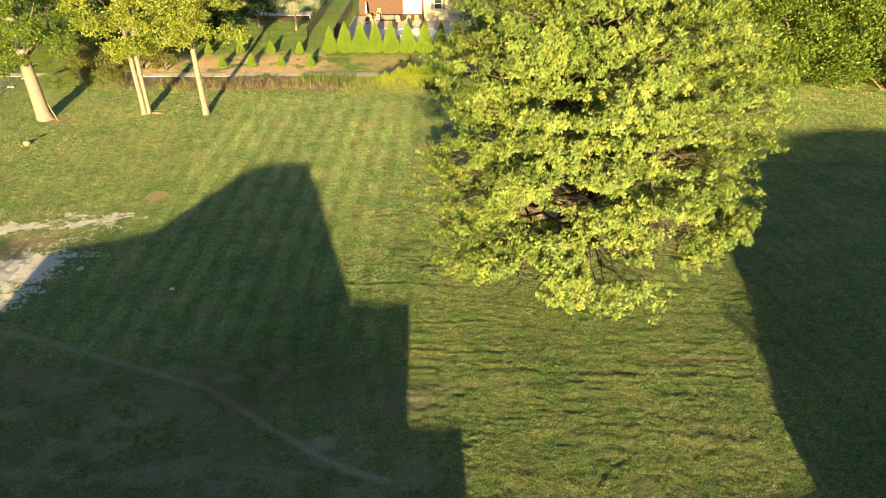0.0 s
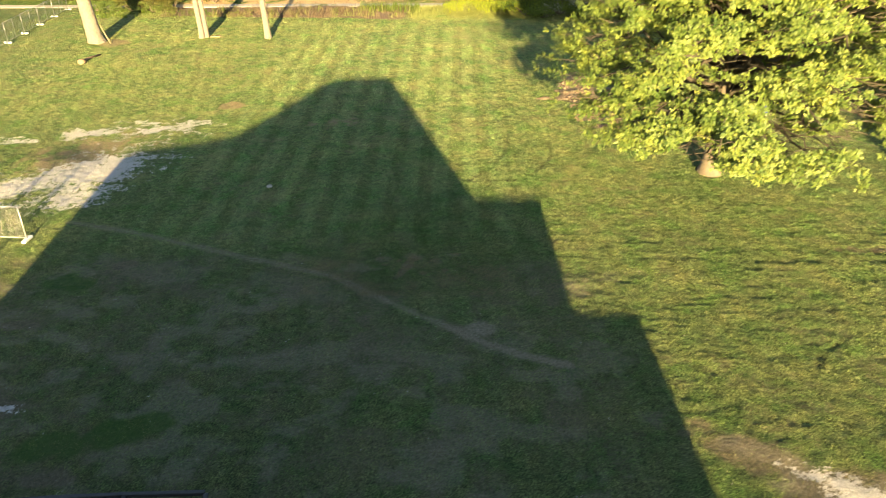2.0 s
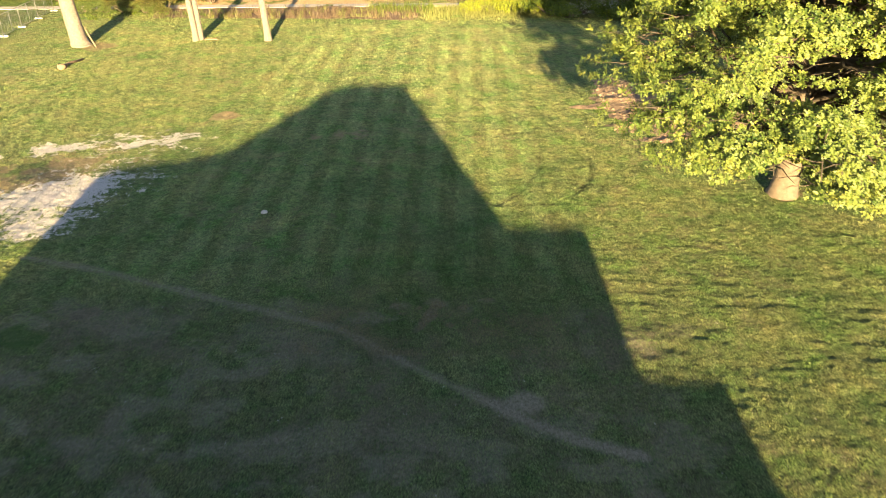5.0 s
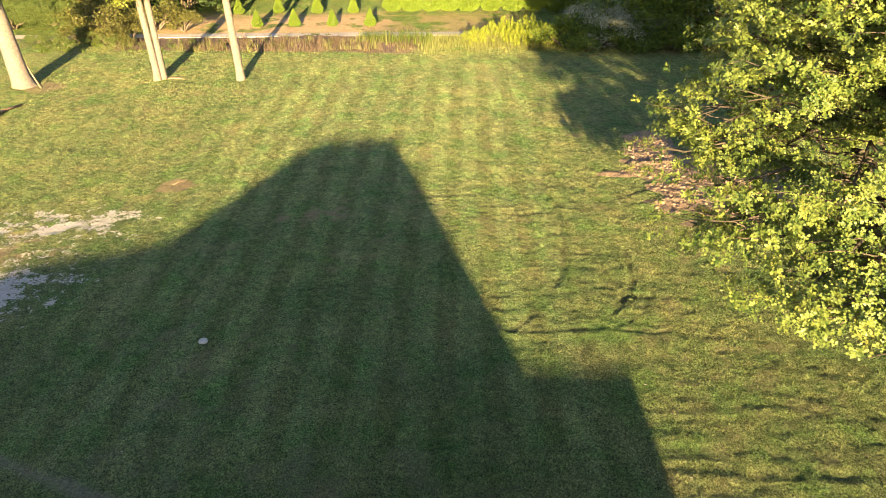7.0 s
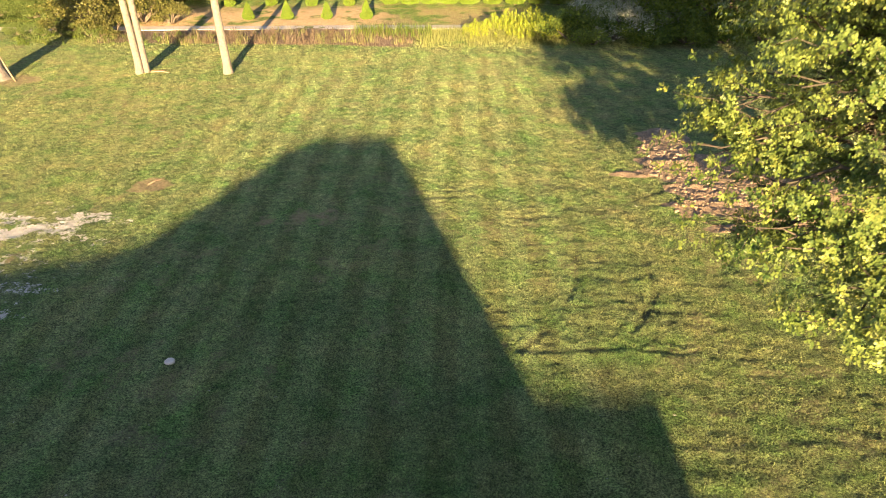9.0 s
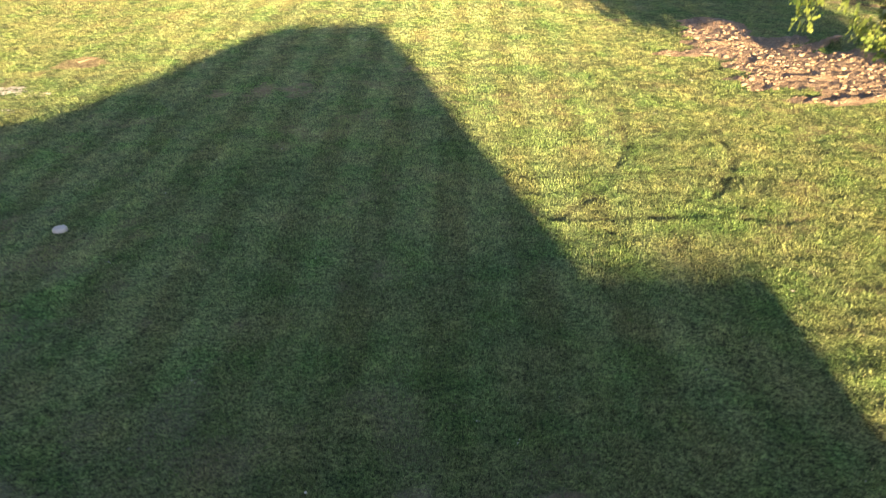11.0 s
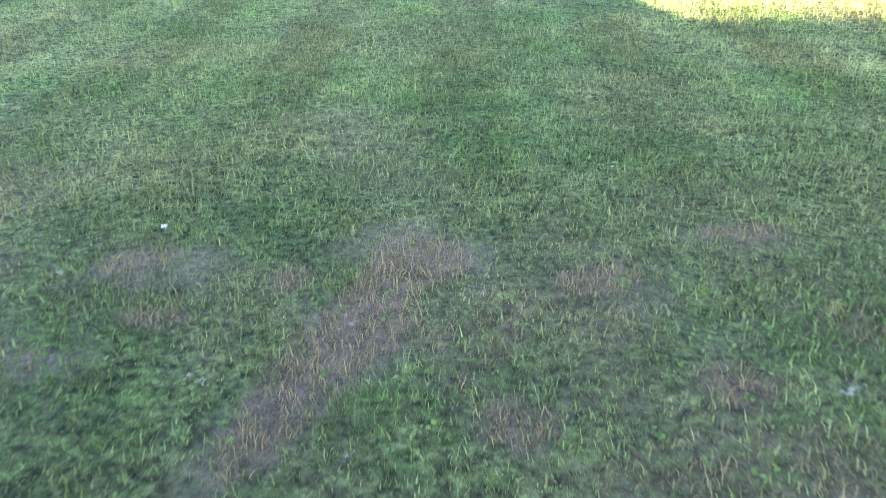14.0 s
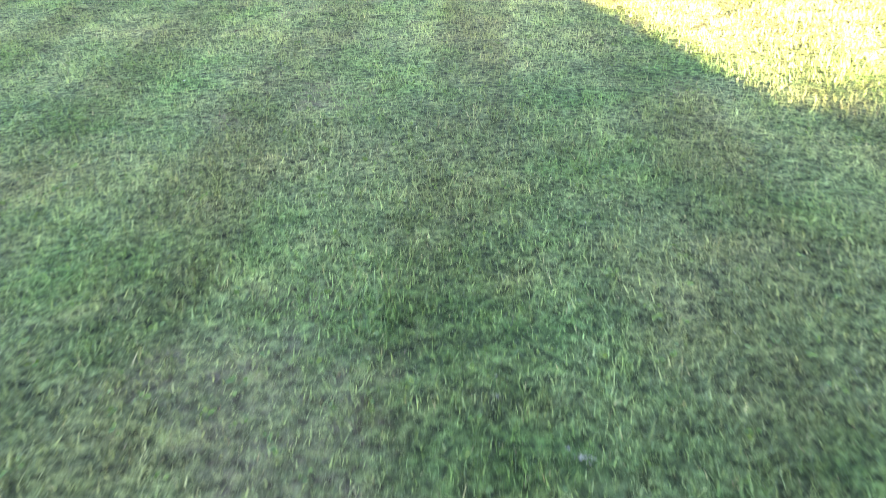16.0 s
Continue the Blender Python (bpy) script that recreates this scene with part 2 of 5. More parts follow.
def track_mask(x, y):
    """Trodden lines and one pale bare spot."""
    fine = fnoise(x * 1.2, y * 1.2, 31, 4)
    d, s = along(x, y, TRACK)
    m = step(0.30, 0.06, d + (fine - 0.5) * 0.35) * (0.60 + 0.5 * step(0.55, 0.75, s))
    d, s = along(x, y, ARC)
    m = np.maximum(m, step(0.6, 0.1, d + (fine - 0.5) * 0.9) * 0.55 * step(0.36, 0.55, fine))
    spot = step(-0.1, 0.5, blob(x, y, -4.2, 21.9, 0.85, 0.5, 10) + (fine - 0.5) * 0.8)
    pale = step(0.0, 0.6, np.maximum(blob(x, y, -11.5, 24.6, 2.6, 1.0, -25), blob(x, y, -18.5, 26.4, 3.0, 1.0, -10)) + (fine - 0.5) * 2.2) * 0.25
    thin = np.maximum.reduce([blob(x, y, -7.25, 26.5, 0.24, 0.95, -20) + 0.1, blob(x, y, -6.95, 27.3, 0.5, 0.25, 0), blob(x, y, -6.0, 27.05, 0.42, 0.24, 0), blob(x, y, -5.15, 27.5, 0.36, 0.18, 0), blob(x, y, -8.5, 27.1, 0.5, 0.25, 20) - 0.15, blob(x, y, -9.4, 26.3, 0.9, 0.4, 10) - 0.1])
    thin = step(-0.1, 0.6, thin + (fnoise(x * 2.4, y * 2.4, 33, 5) - 0.5) * 2.6) * 0.5
    dry = step(0.02, 0.5, np.maximum(blob(x, y, 6.4, 13.9, 2.0, 0.8, -20), blob(x, y, 4.6, 15.2, 2.4, 0.45, -32) - 0.1) + (fine - 0.5) * 3.0) * 0.55
    bald = step(0.53, 0.66, fnoise(x * 0.75, y * 1.1, 37, 5)) * step(27.6, 26.4, y + (fine - 0.5) * 2) * step(-40, -34, x) * step(3, 0, x) * 0.42 * step(3.5, 6.0, np.hypot(x + 6.7, y - 25.5))
    return np.clip(np.maximum.reduce([m, spot, pale, thin, dry, bald]), 0, 1)


def clover_mask(x, y):
    n = fnoise(x * 0.8, y * 0.8, 35, 4)
    m = np.maximum.reduce([blob(x, y, -17.6, 15.5, 1.6, 0.8, 10), blob(x, y, -16.0, 16.0, 1.4, 0.7, 10), blob(x, y, -14.7, 16.6, 1.2, 0.6, 0), blob(x, y, -21.5, 25.0, 1.5, 0.8, 0)])
    return step(0.1, 0.4, m + (n - 0.5) * 1.2)


def bed_mask(x, y):
    edge = (fnoise(x * 0.5, y * 0.5, 41, 3) - 0.5) * 0.8
    low = 72.2 - 0.07 * (x + 10)
    return step(low - 0.2, low + 0.25, y + edge) * step(78.2, 77.6, y) * step(-9.0, -11.5, x + edge) * step(-35.0, -33.0, x + edge * 2)


def clay_mask(x, y):
    n = fnoise(x * 0.45, y * 0.45, 51, 4)
    east = 1 - 0.5 * step(-14.5, -11.5, x) - 0.5 * step(-3.0, 1.0, x)
    return step(78.4, 79.2, y) * step(89.0, 84.0, y + (n - 0.5) * 4) * step(-36, -32, x) * east * step(0.36, 0.52, n + 0.08)


def tussocks(x, y):
    """The cushions of mown turf, a hand high at most."""
    n = fnoise(x * 3.6, y * 5.0, 72, 2)
    near = step(0.0, 2.5, np.hypot(np.maximum(0, np.abs(x + 6.7) - 5.0), np.maximum(0, np.abs(y - 28.5) - 5.0)))
    return (n - 0.5) * (0.03 + 0.045 * near) * step(92, 78, y)


def mown_ridges(x, y):
    """Low windrows that the mower left: long and level to the east, slanting to the west."""
    east = step(-8, -3, x + (fnoise(x * 0.1, y * 0.1, 66, 2) - 0.5) * 8)
    u = y + 1.6 * fnoise(x * 0.16, y * 0.25, 64, 3)
    level = 1 - np.abs(2 * vnoise(x * 0.22, u * 2.4, 65) - 1)
    v = y * 0.75 - x * 0.66 + 1.8 * fnoise(x * 0.2, y * 0.2, 67, 3)
    slant = 1 - np.abs(2 * vnoise((x * 0.75 + y * 0.66) * 0.3, v * 1.5, 68) - 1)
    patch = 0.35 + 0.9 * fnoise(x * 0.25, y * 0.3, 69, 3)
    return (0.034 * east * level**2 + 0.020 * (1 - east) * slant**2) * patch * step(90, 76, y) * step(26.8, 28.5, y + 6.0 * step(-2, 1, x))


def ground_z(x, y):
    z = (fnoise(x * 0.12, y * 0.12, 61, 3) - 0.5) * 0.22 * step(20, 40, np.abs(y - 26) + np.abs(x + 6)) + (fnoise(x * 0.9, y * 0.9, 71, 3) - 0.5) * 0.04
    ridged = 0.35 + 0.65 * step(-9, -3, x + (fnoise(x * 0.1, y * 0.1, 66, 2) - 0.5) * 8)
    z = z + ridged * ((fnoise(x * 0.7, y * 2.6, 62, 3) - 0.5) * 0.05 + (vnoise(x * 2.6, y * 3.8, 63) - 0.5) * 0.03) * step(90, 78, y)
    z = z + tussocks(x, y) * (1 - bed_mask(x, y)) + mown_ridges(x, y) + rut_height(x, y)
    d = dirt_mask(x, y)
    z = z + d * (fnoise(x * 1.6 + 2.0 * fnoise(x * 0.7, y * 0.7, 83, 2), y * 1.3 + 2.5 * fnoise(x * 0.9, y * 0.9, 84, 2), 81, 3) - 0.45) * 0.10 + d * (hash2(np.floor(x * 7), np.floor(y * 7), 85) - 0.4) * 0.06 + step(0.1, 0.6, d) * dirt_height(x, y) - sand_mask(x, y) * 0.03 - worn_mask(x, y) * 0.012
    return z


# ---------------------------------------------------------------- materials
def material(name):
    mat = bpy.data.materials.new(name)
    mat.use_nodes = True
    nt = mat.node_tree
    return mat, nt, nt.nodes["Principled BSDF"]


def ramp(nt, fac, stops):
    r = nt.nodes.new("ShaderNodeValToRGB")
    els = r.color_ramp.elements
    while len(els) < len(stops):
        els.new(0.5)
    for e, (p, c) in zip(els, stops):
        e.position, e.color = p, (*c, 1)
    nt.links.new(fac, r.inputs[0])
    return r.outputs[0]


def noise_node(nt, scale, detail=4.0, rough=0.6, vector=None, out=0):
    n = nt.nodes.new("ShaderNodeTexNoise")
    n.inputs["Scale"].default_value, n.inputs["Detail"].default_value, n.inputs["Roughness"].default_value = scale, detail, rough
    if vector:
        nt.links.new(vector, n.inputs["Vector"])
    return n.outputs[out]


def mix(nt, fac, a, b, kind="MIX"):
    m = nt.nodes.new("ShaderNodeMix")
    m.data_type, m.blend_type = "RGBA", kind
    for sock, v in ((m.inputs[0], fac), (m.inputs[6], a), (m.inputs[7], b)):
        if isinstance(v, (int, float)):
            sock.default_value = v
        elif isinstance(v, tuple):
            sock.default_value = (*v, 1)
        else:
            nt.links.new(v, sock)
    return m.outputs[2]


def math_node(nt, op, a, b=0.0, c=0.0):
    m = nt.nodes.new("ShaderNodeMath")
    m.operation = op
    for sock, v in zip(m.inputs, (a, b, c)):
        if isinstance(v, (int, float)):
            sock.default_value = v
        else:
            nt.links.new(v, sock)
    return m.outputs[0]


def bump(nt, bsdf, height, strength=0.5, dist=0.02):
    b = nt.nodes.new("ShaderNodeBump")
    b.inputs["Strength"].default_value, b.inputs["Distance"].default_value = strength, dist
    nt.links.new(height, b.inputs["Height"])
    nt.links.new(b.outputs[0], bsdf.inputs["Normal"])


def position(nt):
    return nt.nodes.new("ShaderNodeNewGeometry").outputs["Position"]


def attr(nt, name):
    a = nt.nodes.new("ShaderNodeAttribute")
    a.attribute_name = name
    return a.outputs["Fac"]


def plain(name, lo, hi, scale=6.0, rough=0.7, metal=0.0, relief=0.2, dist=0.005):
    """A surface whose colour wanders between two tones, with fine relief."""
    mat, nt, bsdf = material(name)
    tc = nt.nodes.new("ShaderNodeTexCoord").outputs["Object"]
    a, b = noise_node(nt, scale, 5, 0.65, tc), noise_node(nt, scale * 7, 3, 0.6, tc)
    f = math_node(nt, "ADD", math_node(nt, "MULTIPLY", a, 0.7), math_node(nt, "MULTIPLY", b, 0.3))
    nt.links.new(ramp(nt, f, ((0.3, lo), (0.7, hi))), bsdf.inputs["Base Color"])
    bsdf.inputs["Roughness"].default_value, bsdf.inputs["Metallic"].default_value = rough, metal
    if relief:
        bump(nt, bsdf, b, relief, dist)
    return mat


def leaf_material(name, lo, hi, tip=None, through=0.45, rough=0.45, spots=(0.2, 0.72, 0.86), single=0.55, patch=0.55):
    mat, nt, bsdf = material(name)
    rnd = nt.nodes.new("ShaderNodeNewGeometry").outputs["Random Per Island"]
    big = noise_node(nt, patch, 3, 0.6, position(nt))
    f = math_node(nt, "ADD", math_node(nt, "MULTIPLY", rnd, single), math_node(nt, "MULTIPLY", big, 1 - single))
    stops = [(spots[0], lo), (spots[1], hi)] + ([(spots[2], tip)] if tip else [])
    col = ramp(nt, f, stops)
    nt.links.new(col, bsdf.inputs["Base Color"])
    bsdf.inputs["Roughness"].default_value = rough
    bsdf.inputs["Specular IOR Level"].default_value = 0.35
    tr = nt.nodes.new("ShaderNodeBsdfTranslucent")
    nt.links.new(mix(nt, 1.0, col, (1.0, 0.95, 0.35), "MULTIPLY"), tr.inputs[0])
    ms = nt.nodes.new("ShaderNodeMixShader")
    ms.inputs[0].default_value = through
    nt.links.new(bsdf.outputs[0], ms.inputs[1])
    nt.links.new(tr.outputs[0], ms.inputs[2])
    nt.links.new(ms.outputs[0], nt.nodes["Material Output"].inputs[0])
    return mat


def grass_colour(nt, pos, rnd=None):
    """The lawn's green: patches, single blades, and painted mown-strip sheen and house shade."""
    sep = nt.nodes.new("ShaderNodeSeparateXYZ")
    nt.links.new(pos, sep.inputs[0])
    big, mid, fine = noise_node(nt, 0.22, 4, 0.6, pos), noise_node(nt, 1.6, 5, 0.65, pos), noise_node(nt, 26.0, 4, 0.75, pos)
    f = math_node(nt, "ADD", math_node(nt, "MULTIPLY", big, 0.38), math_node(nt, "ADD", math_node(nt, "MULTIPLY", mid, 0.34), math_node(nt, "MULTIPLY_ADD", math_node(nt, "SUBTRACT", rnd or fine, 0.5), 0.10 if rnd else 0.18, 0.14)))
    col = ramp(nt, f, ((0.32, (0.036, 0.068, 0.028)), (0.46, (0.078, 0.110, 0.046)), (0.58, (0.112, 0.138, 0.060)), (0.74, (0.168, 0.185, 0.078))))
    # lush and thin growth in patches
    lush = noise_node(nt, 0.55, 5, 0.7, pos)
    col = mix(nt, 1.0, col, ramp(nt, lush, ((0.34, (0.66, 0.95, 0.66)), (0.50, (0.98, 1.01, 0.97)), (0.66, (1.21, 1.07, 1.12)))), "MULTIPLY")
    # mown strips: sheen of blades lying one way and the other, put into colour
    wob = math_node(nt, "MULTIPLY", math_node(nt, "SUBTRACT", noise_node(nt, 1.3, 4, 0.6, pos), 0.5), 0.40)
    wave = math_node(nt, "SINE", math_node(nt, "MULTIPLY_ADD", math_node(nt, "ADD", sep.outputs[0], wob), 2 * math.pi / 1.6, 0.0))
    wave = math_node(nt, "MULTIPLY", math_node(nt, "MINIMUM", math_node(nt, "MAXIMUM", math_node(nt, "MULTIPLY_ADD", wave, 3.0, 0.3), -1.0), 1.0), math_node(nt, "MULTIPLY_ADD", big, 0.9, 0.1))
    def between(v, a, b, c, d):
        rise, fall = nt.nodes.new("ShaderNodeMapRange"), nt.nodes.new("ShaderNodeMapRange")
        for m, lo, hi in ((rise, a, b), (fall, d, c)):
            m.interpolation_type = "SMOOTHSTEP"
            nt.links.new(v, m.inputs["Value"])
            m.inputs["From Min"].default_value, m.inputs["From Max"].default_value = lo, hi
        return math_node(nt, "MULTIPLY", rise.outputs[0], fall.outputs[0])
    zone = math_node(nt, "MULTIPLY", between(sep.outputs[0], -23, -17, -4, 0), between(sep.outputs[1], 27.5, 30.5, 62, 76))
    skew = math_node(nt, "MULTIPLY_ADD", sep.outputs[1], 0.22, sep.outputs[0])
    narrow = math_node(nt, "SINE", math_node(nt, "MULTIPLY", math_node(nt, "ADD", skew, wob), 2 * math.pi / 1.15))
    wave = math_node(nt, "ADD", math_node(nt, "MULTIPLY", math_node(nt, "MULTIPLY_ADD", wave, 0.245, 0.10), zone), math_node(nt, "MULTIPLY", narrow, 0.06))
    comb = nt.nodes.new("ShaderNodeCombineColor")
    for i, g in enumerate((0.8, 1.0, 1.2)):
        nt.links.new(math_node(nt, "MULTIPLY_ADD", wave, g, 1.0), comb.inputs[i])
    col = mix(nt, 1.0, col, comb.outputs[0], "MULTIPLY")
    # wobbled edges for the zones of thin turf and painted house shade
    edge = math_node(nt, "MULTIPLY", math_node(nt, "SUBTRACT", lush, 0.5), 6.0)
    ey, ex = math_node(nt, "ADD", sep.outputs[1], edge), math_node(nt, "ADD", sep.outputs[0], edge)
    # dry ramps the tone by y: greener by the houses, paler towards the wood
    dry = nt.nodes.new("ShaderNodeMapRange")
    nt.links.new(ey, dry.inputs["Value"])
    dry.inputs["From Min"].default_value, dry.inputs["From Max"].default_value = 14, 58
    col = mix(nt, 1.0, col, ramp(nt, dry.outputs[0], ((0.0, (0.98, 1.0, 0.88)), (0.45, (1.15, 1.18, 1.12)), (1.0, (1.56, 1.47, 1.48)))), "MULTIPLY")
    # well kept turf in the yards beyond the path
    yard = between(sep.outputs[1], 77.5, 79.5, 400, 500)
    col = mix(nt, yard, col, mix(nt, 1.0, col, (0.80, 0.94, 0.60), "MULTIPLY"))
    # thin near turf, and both houses' shade deepened in the turf colour
    thin_and_shaded = math_node(nt, "MULTIPLY", between(ey, -500, -400, 25.5, 28.5), between(ex, -60, -50, -12, -5))
    thin_and_shaded = math_node(nt, "MAXIMUM", thin_and_shaded, math_node(nt, "MULTIPLY", between(ex, 15, 21, 60, 70), between(ey, 0, 10, 56, 64)))
    return mix(nt, thin_and_shaded, col, mix(nt, 1.0, col, (0.86, 0.86, 0.84), "MULTIPLY"))


def keyed(nt, name, noise_out, amp, gain):
    """A mask whose rim is broken up by noise."""
    a = math_node(nt, "ADD", attr(nt, name), math_node(nt, "MULTIPLY", math_node(nt, "SUBTRACT", noise_out, 0.5), amp))
    a = math_node(nt, "MULTIPLY_ADD", math_node(nt, "SUBTRACT", a, 0.5), gain, 0.5)
    return math_node(nt, "MINIMUM", math_node(nt, "MAXIMUM", a, 0.0), 1.0)


def lawn_material():
    mat, nt, bsdf = material("lawn")
    pos = position(nt)
    fine, grit, mid = noise_node(nt, 55, 4, 0.75, pos), noise_node(nt, 9, 6, 0.75, pos), noise_node(nt, 2.5, 5, 0.65, pos)
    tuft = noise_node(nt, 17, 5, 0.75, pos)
    # gaps between tufts shaded, tops lightened in the colour, on the bump's noise
    gap_shade = ramp(nt, tuft, ((0.36, (0.20, 0.21, 0.20)), (0.50, (1.02, 1.02, 1.02)), (0.64, (2.4, 2.34, 2.26))))
    col = mix(nt, 1.0, grass_colour(nt, pos), gap_shade, "MULTIPLY")
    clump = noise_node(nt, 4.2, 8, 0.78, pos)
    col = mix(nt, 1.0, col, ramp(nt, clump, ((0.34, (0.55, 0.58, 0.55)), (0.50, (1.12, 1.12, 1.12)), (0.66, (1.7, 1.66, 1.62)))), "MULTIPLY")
    straw = ramp(nt, math_node(nt, "ADD", math_node(nt, "MULTIPLY", grit, 0.5), math_node(nt, "MULTIPLY", fine, 0.5)), ((0.34, (0.045, 0.038, 0.028)), (0.50, (0.155, 0.132, 0.094)), (0.66, (0.350, 0.300, 0.220))))
    far = nt.nodes.new("ShaderNodeMapRange")
    sep = nt.nodes.new("ShaderNodeSeparateXYZ")
    nt.links.new(pos, sep.inputs[0])
    nt.links.new(sep.outputs[1], far.inputs["Value"])
    far.inputs["From Min"].default_value, far.inputs["From Max"].default_value = 30, 36
    bleached = ramp(nt, math_node(nt, "ADD", math_node(nt, "MULTIPLY", grit, 0.5), math_node(nt, "MULTIPLY", fine, 0.5)), ((0.34, (0.13, 0.10, 0.066)), (0.50, (0.33, 0.255, 0.165)), (0.66, (0.52, 0.42, 0.29))))
    straw = mix(nt, far.outputs[0], straw, bleached)
    col = mix(nt, math_node(nt, "MULTIPLY", keyed(nt, "worn", grit, 1.1, 1.4), 0.85), col, straw)
    trod = ramp(nt, math_node(nt, "ADD", math_node(nt, "MULTIPLY", grit, 0.5), math_node(nt, "MULTIPLY", fine, 0.5)), ((0.32, (0.16, 0.142, 0.11)), (0.68, (0.44, 0.395, 0.32))))
    col = mix(nt, math_node(nt, "MULTIPLY", attr(nt, "track"), math_node(nt, "MINIMUM", math_node(nt, "MAXIMUM", math_node(nt, "MULTIPLY_ADD", math_node(nt, "ADD", grit, fine), 2.2, -1.4), 0.1), 1.15)), col, trod)
    # wheel marks: groove shade and bare soil, both as dark colour
    col = mix(nt, math_node(nt, "MULTIPLY", attr(nt, "rut"), 0.3), col, ramp(nt, grit, ((0.3, (0.045, 0.034, 0.024)), (0.7, (0.12, 0.09, 0.062)))))
    col = mix(nt, math_node(nt, "MULTIPLY", attr(nt, "clover"), 0.8), col, ramp(nt, grit, ((0.3, (0.025, 0.075, 0.012)), (0.7, (0.07, 0.16, 0.025)))))
    mulch = ramp(nt, grit, ((0.3, (0.11, 0.08, 0.065)), (0.7, (0.38, 0.29, 0.23))))
    col = mix(nt, attr(nt, "bed"), col, mulch)
    clay = ramp(nt, mid, ((0.3, (0.62, 0.42, 0.24)), (0.7, (0.84, 0.62, 0.39))))
    col = mix(nt, math_node(nt, "MULTIPLY", attr(nt, "clay"), 0.85), col, clay)
    earth = ramp(nt, math_node(nt, "ADD", math_node(nt, "MULTIPLY", mid, 0.5), math_node(nt, "MULTIPLY", grit, 0.5)), ((0.3, (0.15, 0.112, 0.085)), (0.5, (0.33, 0.255, 0.19)), (0.7, (0.48, 0.375, 0.28))))
    col = mix(nt, keyed(nt, "dirt", grit, 0.8, 3.0), col, earth)
    sand = ramp(nt, grit, ((0.3, (0.52, 0.505, 0.50)), (0.7, (0.79, 0.775, 0.775))))
    col = mix(nt, keyed(nt, "sand", math_node(nt, "ADD", math_node(nt, "MULTIPLY", mid, 0.5), math_node(nt, "MULTIPLY", grit, 0.5)), 3.3, 6.0), col, sand)
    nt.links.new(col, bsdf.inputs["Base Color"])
    bsdf.inputs["Roughness"].default_value = 0.85
    bsdf.inputs["Specular IOR Level"].default_value = 0.2
    h = math_node(nt, "ADD", math_node(nt, "MULTIPLY", noise_node(nt, 7, 6, 0.8, pos), 1.0), math_node(nt, "MULTIPLY", tuft, 0.6))
    bump(nt, bsdf, h, 1.0, 0.22)
    return mat


def blade_material(name, gain, blue, lo, hi):
    mat, nt, bsdf = material(name)
    g = nt.nodes.new("ShaderNodeNewGeometry")
    rnd = g.outputs["Random Per Island"]
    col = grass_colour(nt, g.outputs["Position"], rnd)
    other = math_node(nt, "FRACT", math_node(nt, "MULTIPLY", rnd, 37.3))
    col = mix(nt, math_node(nt, "MULTIPLY", math_node(nt, "GREATER_THAN", other, 0.97), 0.5), col, ramp(nt, rnd, ((0.2, (0.16, 0.12, 0.075)), (0.8, (0.25, 0.22, 0.14)))))
    third = math_node(nt, "FRACT", math_node(nt, "MULTIPLY", rnd, 113.7))
    col = mix(nt, 1.0, col, ramp(nt, third, ((0.0, (lo, lo, lo)), (1.0, (hi, hi, hi)))), "MULTIPLY")
    clump = noise_node(nt, 4.2, 8, 0.78, g.outputs["Position"])
    col = mix(nt, 1.0, col, ramp(nt, clump, ((0.36, (0.72, 0.75, 0.72)), (0.50, (1.0, 1.0, 1.0)), (0.64, (1.28, 1.25, 1.24)))), "MULTIPLY")
    col = mix(nt, 1.0, col, (gain, gain * 0.98, gain * blue), "MULTIPLY")
    nt.links.new(col, bsdf.inputs["Base Color"])
    bsdf.inputs["Roughness"].default_value = 0.4
    bsdf.inputs["Specular IOR Level"].default_value = 0.45
    tr = nt.nodes.new("ShaderNodeBsdfTranslucent")
    nt.links.new(mix(nt, 1.0, col, (1.05, 1.0, 0.6), "MULTIPLY"), tr.inputs[0])
    ms = nt.nodes.new("ShaderNodeMixShader")
    ms.inputs[0].default_value = 0.3
    nt.links.new(bsdf.outputs[0], ms.inputs[1])
    nt.links.new(tr.outputs[0], ms.inputs[2])
    nt.links.new(ms.outputs[0], nt.nodes["Material Output"].inputs[0])
    return mat


LAWN, BLADE, FINE_BLADE = lawn_material(), blade_material("grass_tuft", 2.2, 0.86, 0.78, 1.22), blade_material("grass_blade", 1.5, 0.98, 0.35, 1.75)
OAK_LEAF = leaf_material("oak_leaf", (0.038, 0.088, 0.018), (0.172, 0.235, 0.052), (0.30, 0.328, 0.072), 0.2, spots=(0.30, 0.58, 0.72), single=0.22, patch=1.1)
MAPLE_LEAF = leaf_material("maple_leaf", (0.10, 0.16, 0.025), (0.34, 0.40, 0.08), (0.55, 0.55, 0.17))
WOOD_LEAF = leaf_material("woodland_leaf", (0.05, 0.10, 0.02), (0.18, 0.26, 0.042), (0.30, 0.35, 0.06))
PINE_LEAF = leaf_material("pine_needle", (0.02, 0.045, 0.02), (0.065, 0.11, 0.035), through=0.2)
CEDAR_LEAF = leaf_material("cedar_spray", (0.09, 0.17, 0.020), (0.18, 0.27, 0.030), through=0.3)
GOLD_LEAF = leaf_material("goldenrod", (0.15, 0.23, 0.03), (0.33, 0.40, 0.04), (0.46, 0.46, 0.05))
SOFT_LEAF = leaf_material("feathery_leaf", (0.08, 0.14, 0.04), (0.19, 0.26, 0.08), (0.30, 0.34, 0.12))
REED_LEAF = leaf_material("tall_grass", (0.10, 0.15, 0.04), (0.26, 0.28, 0.10), through=0.3)
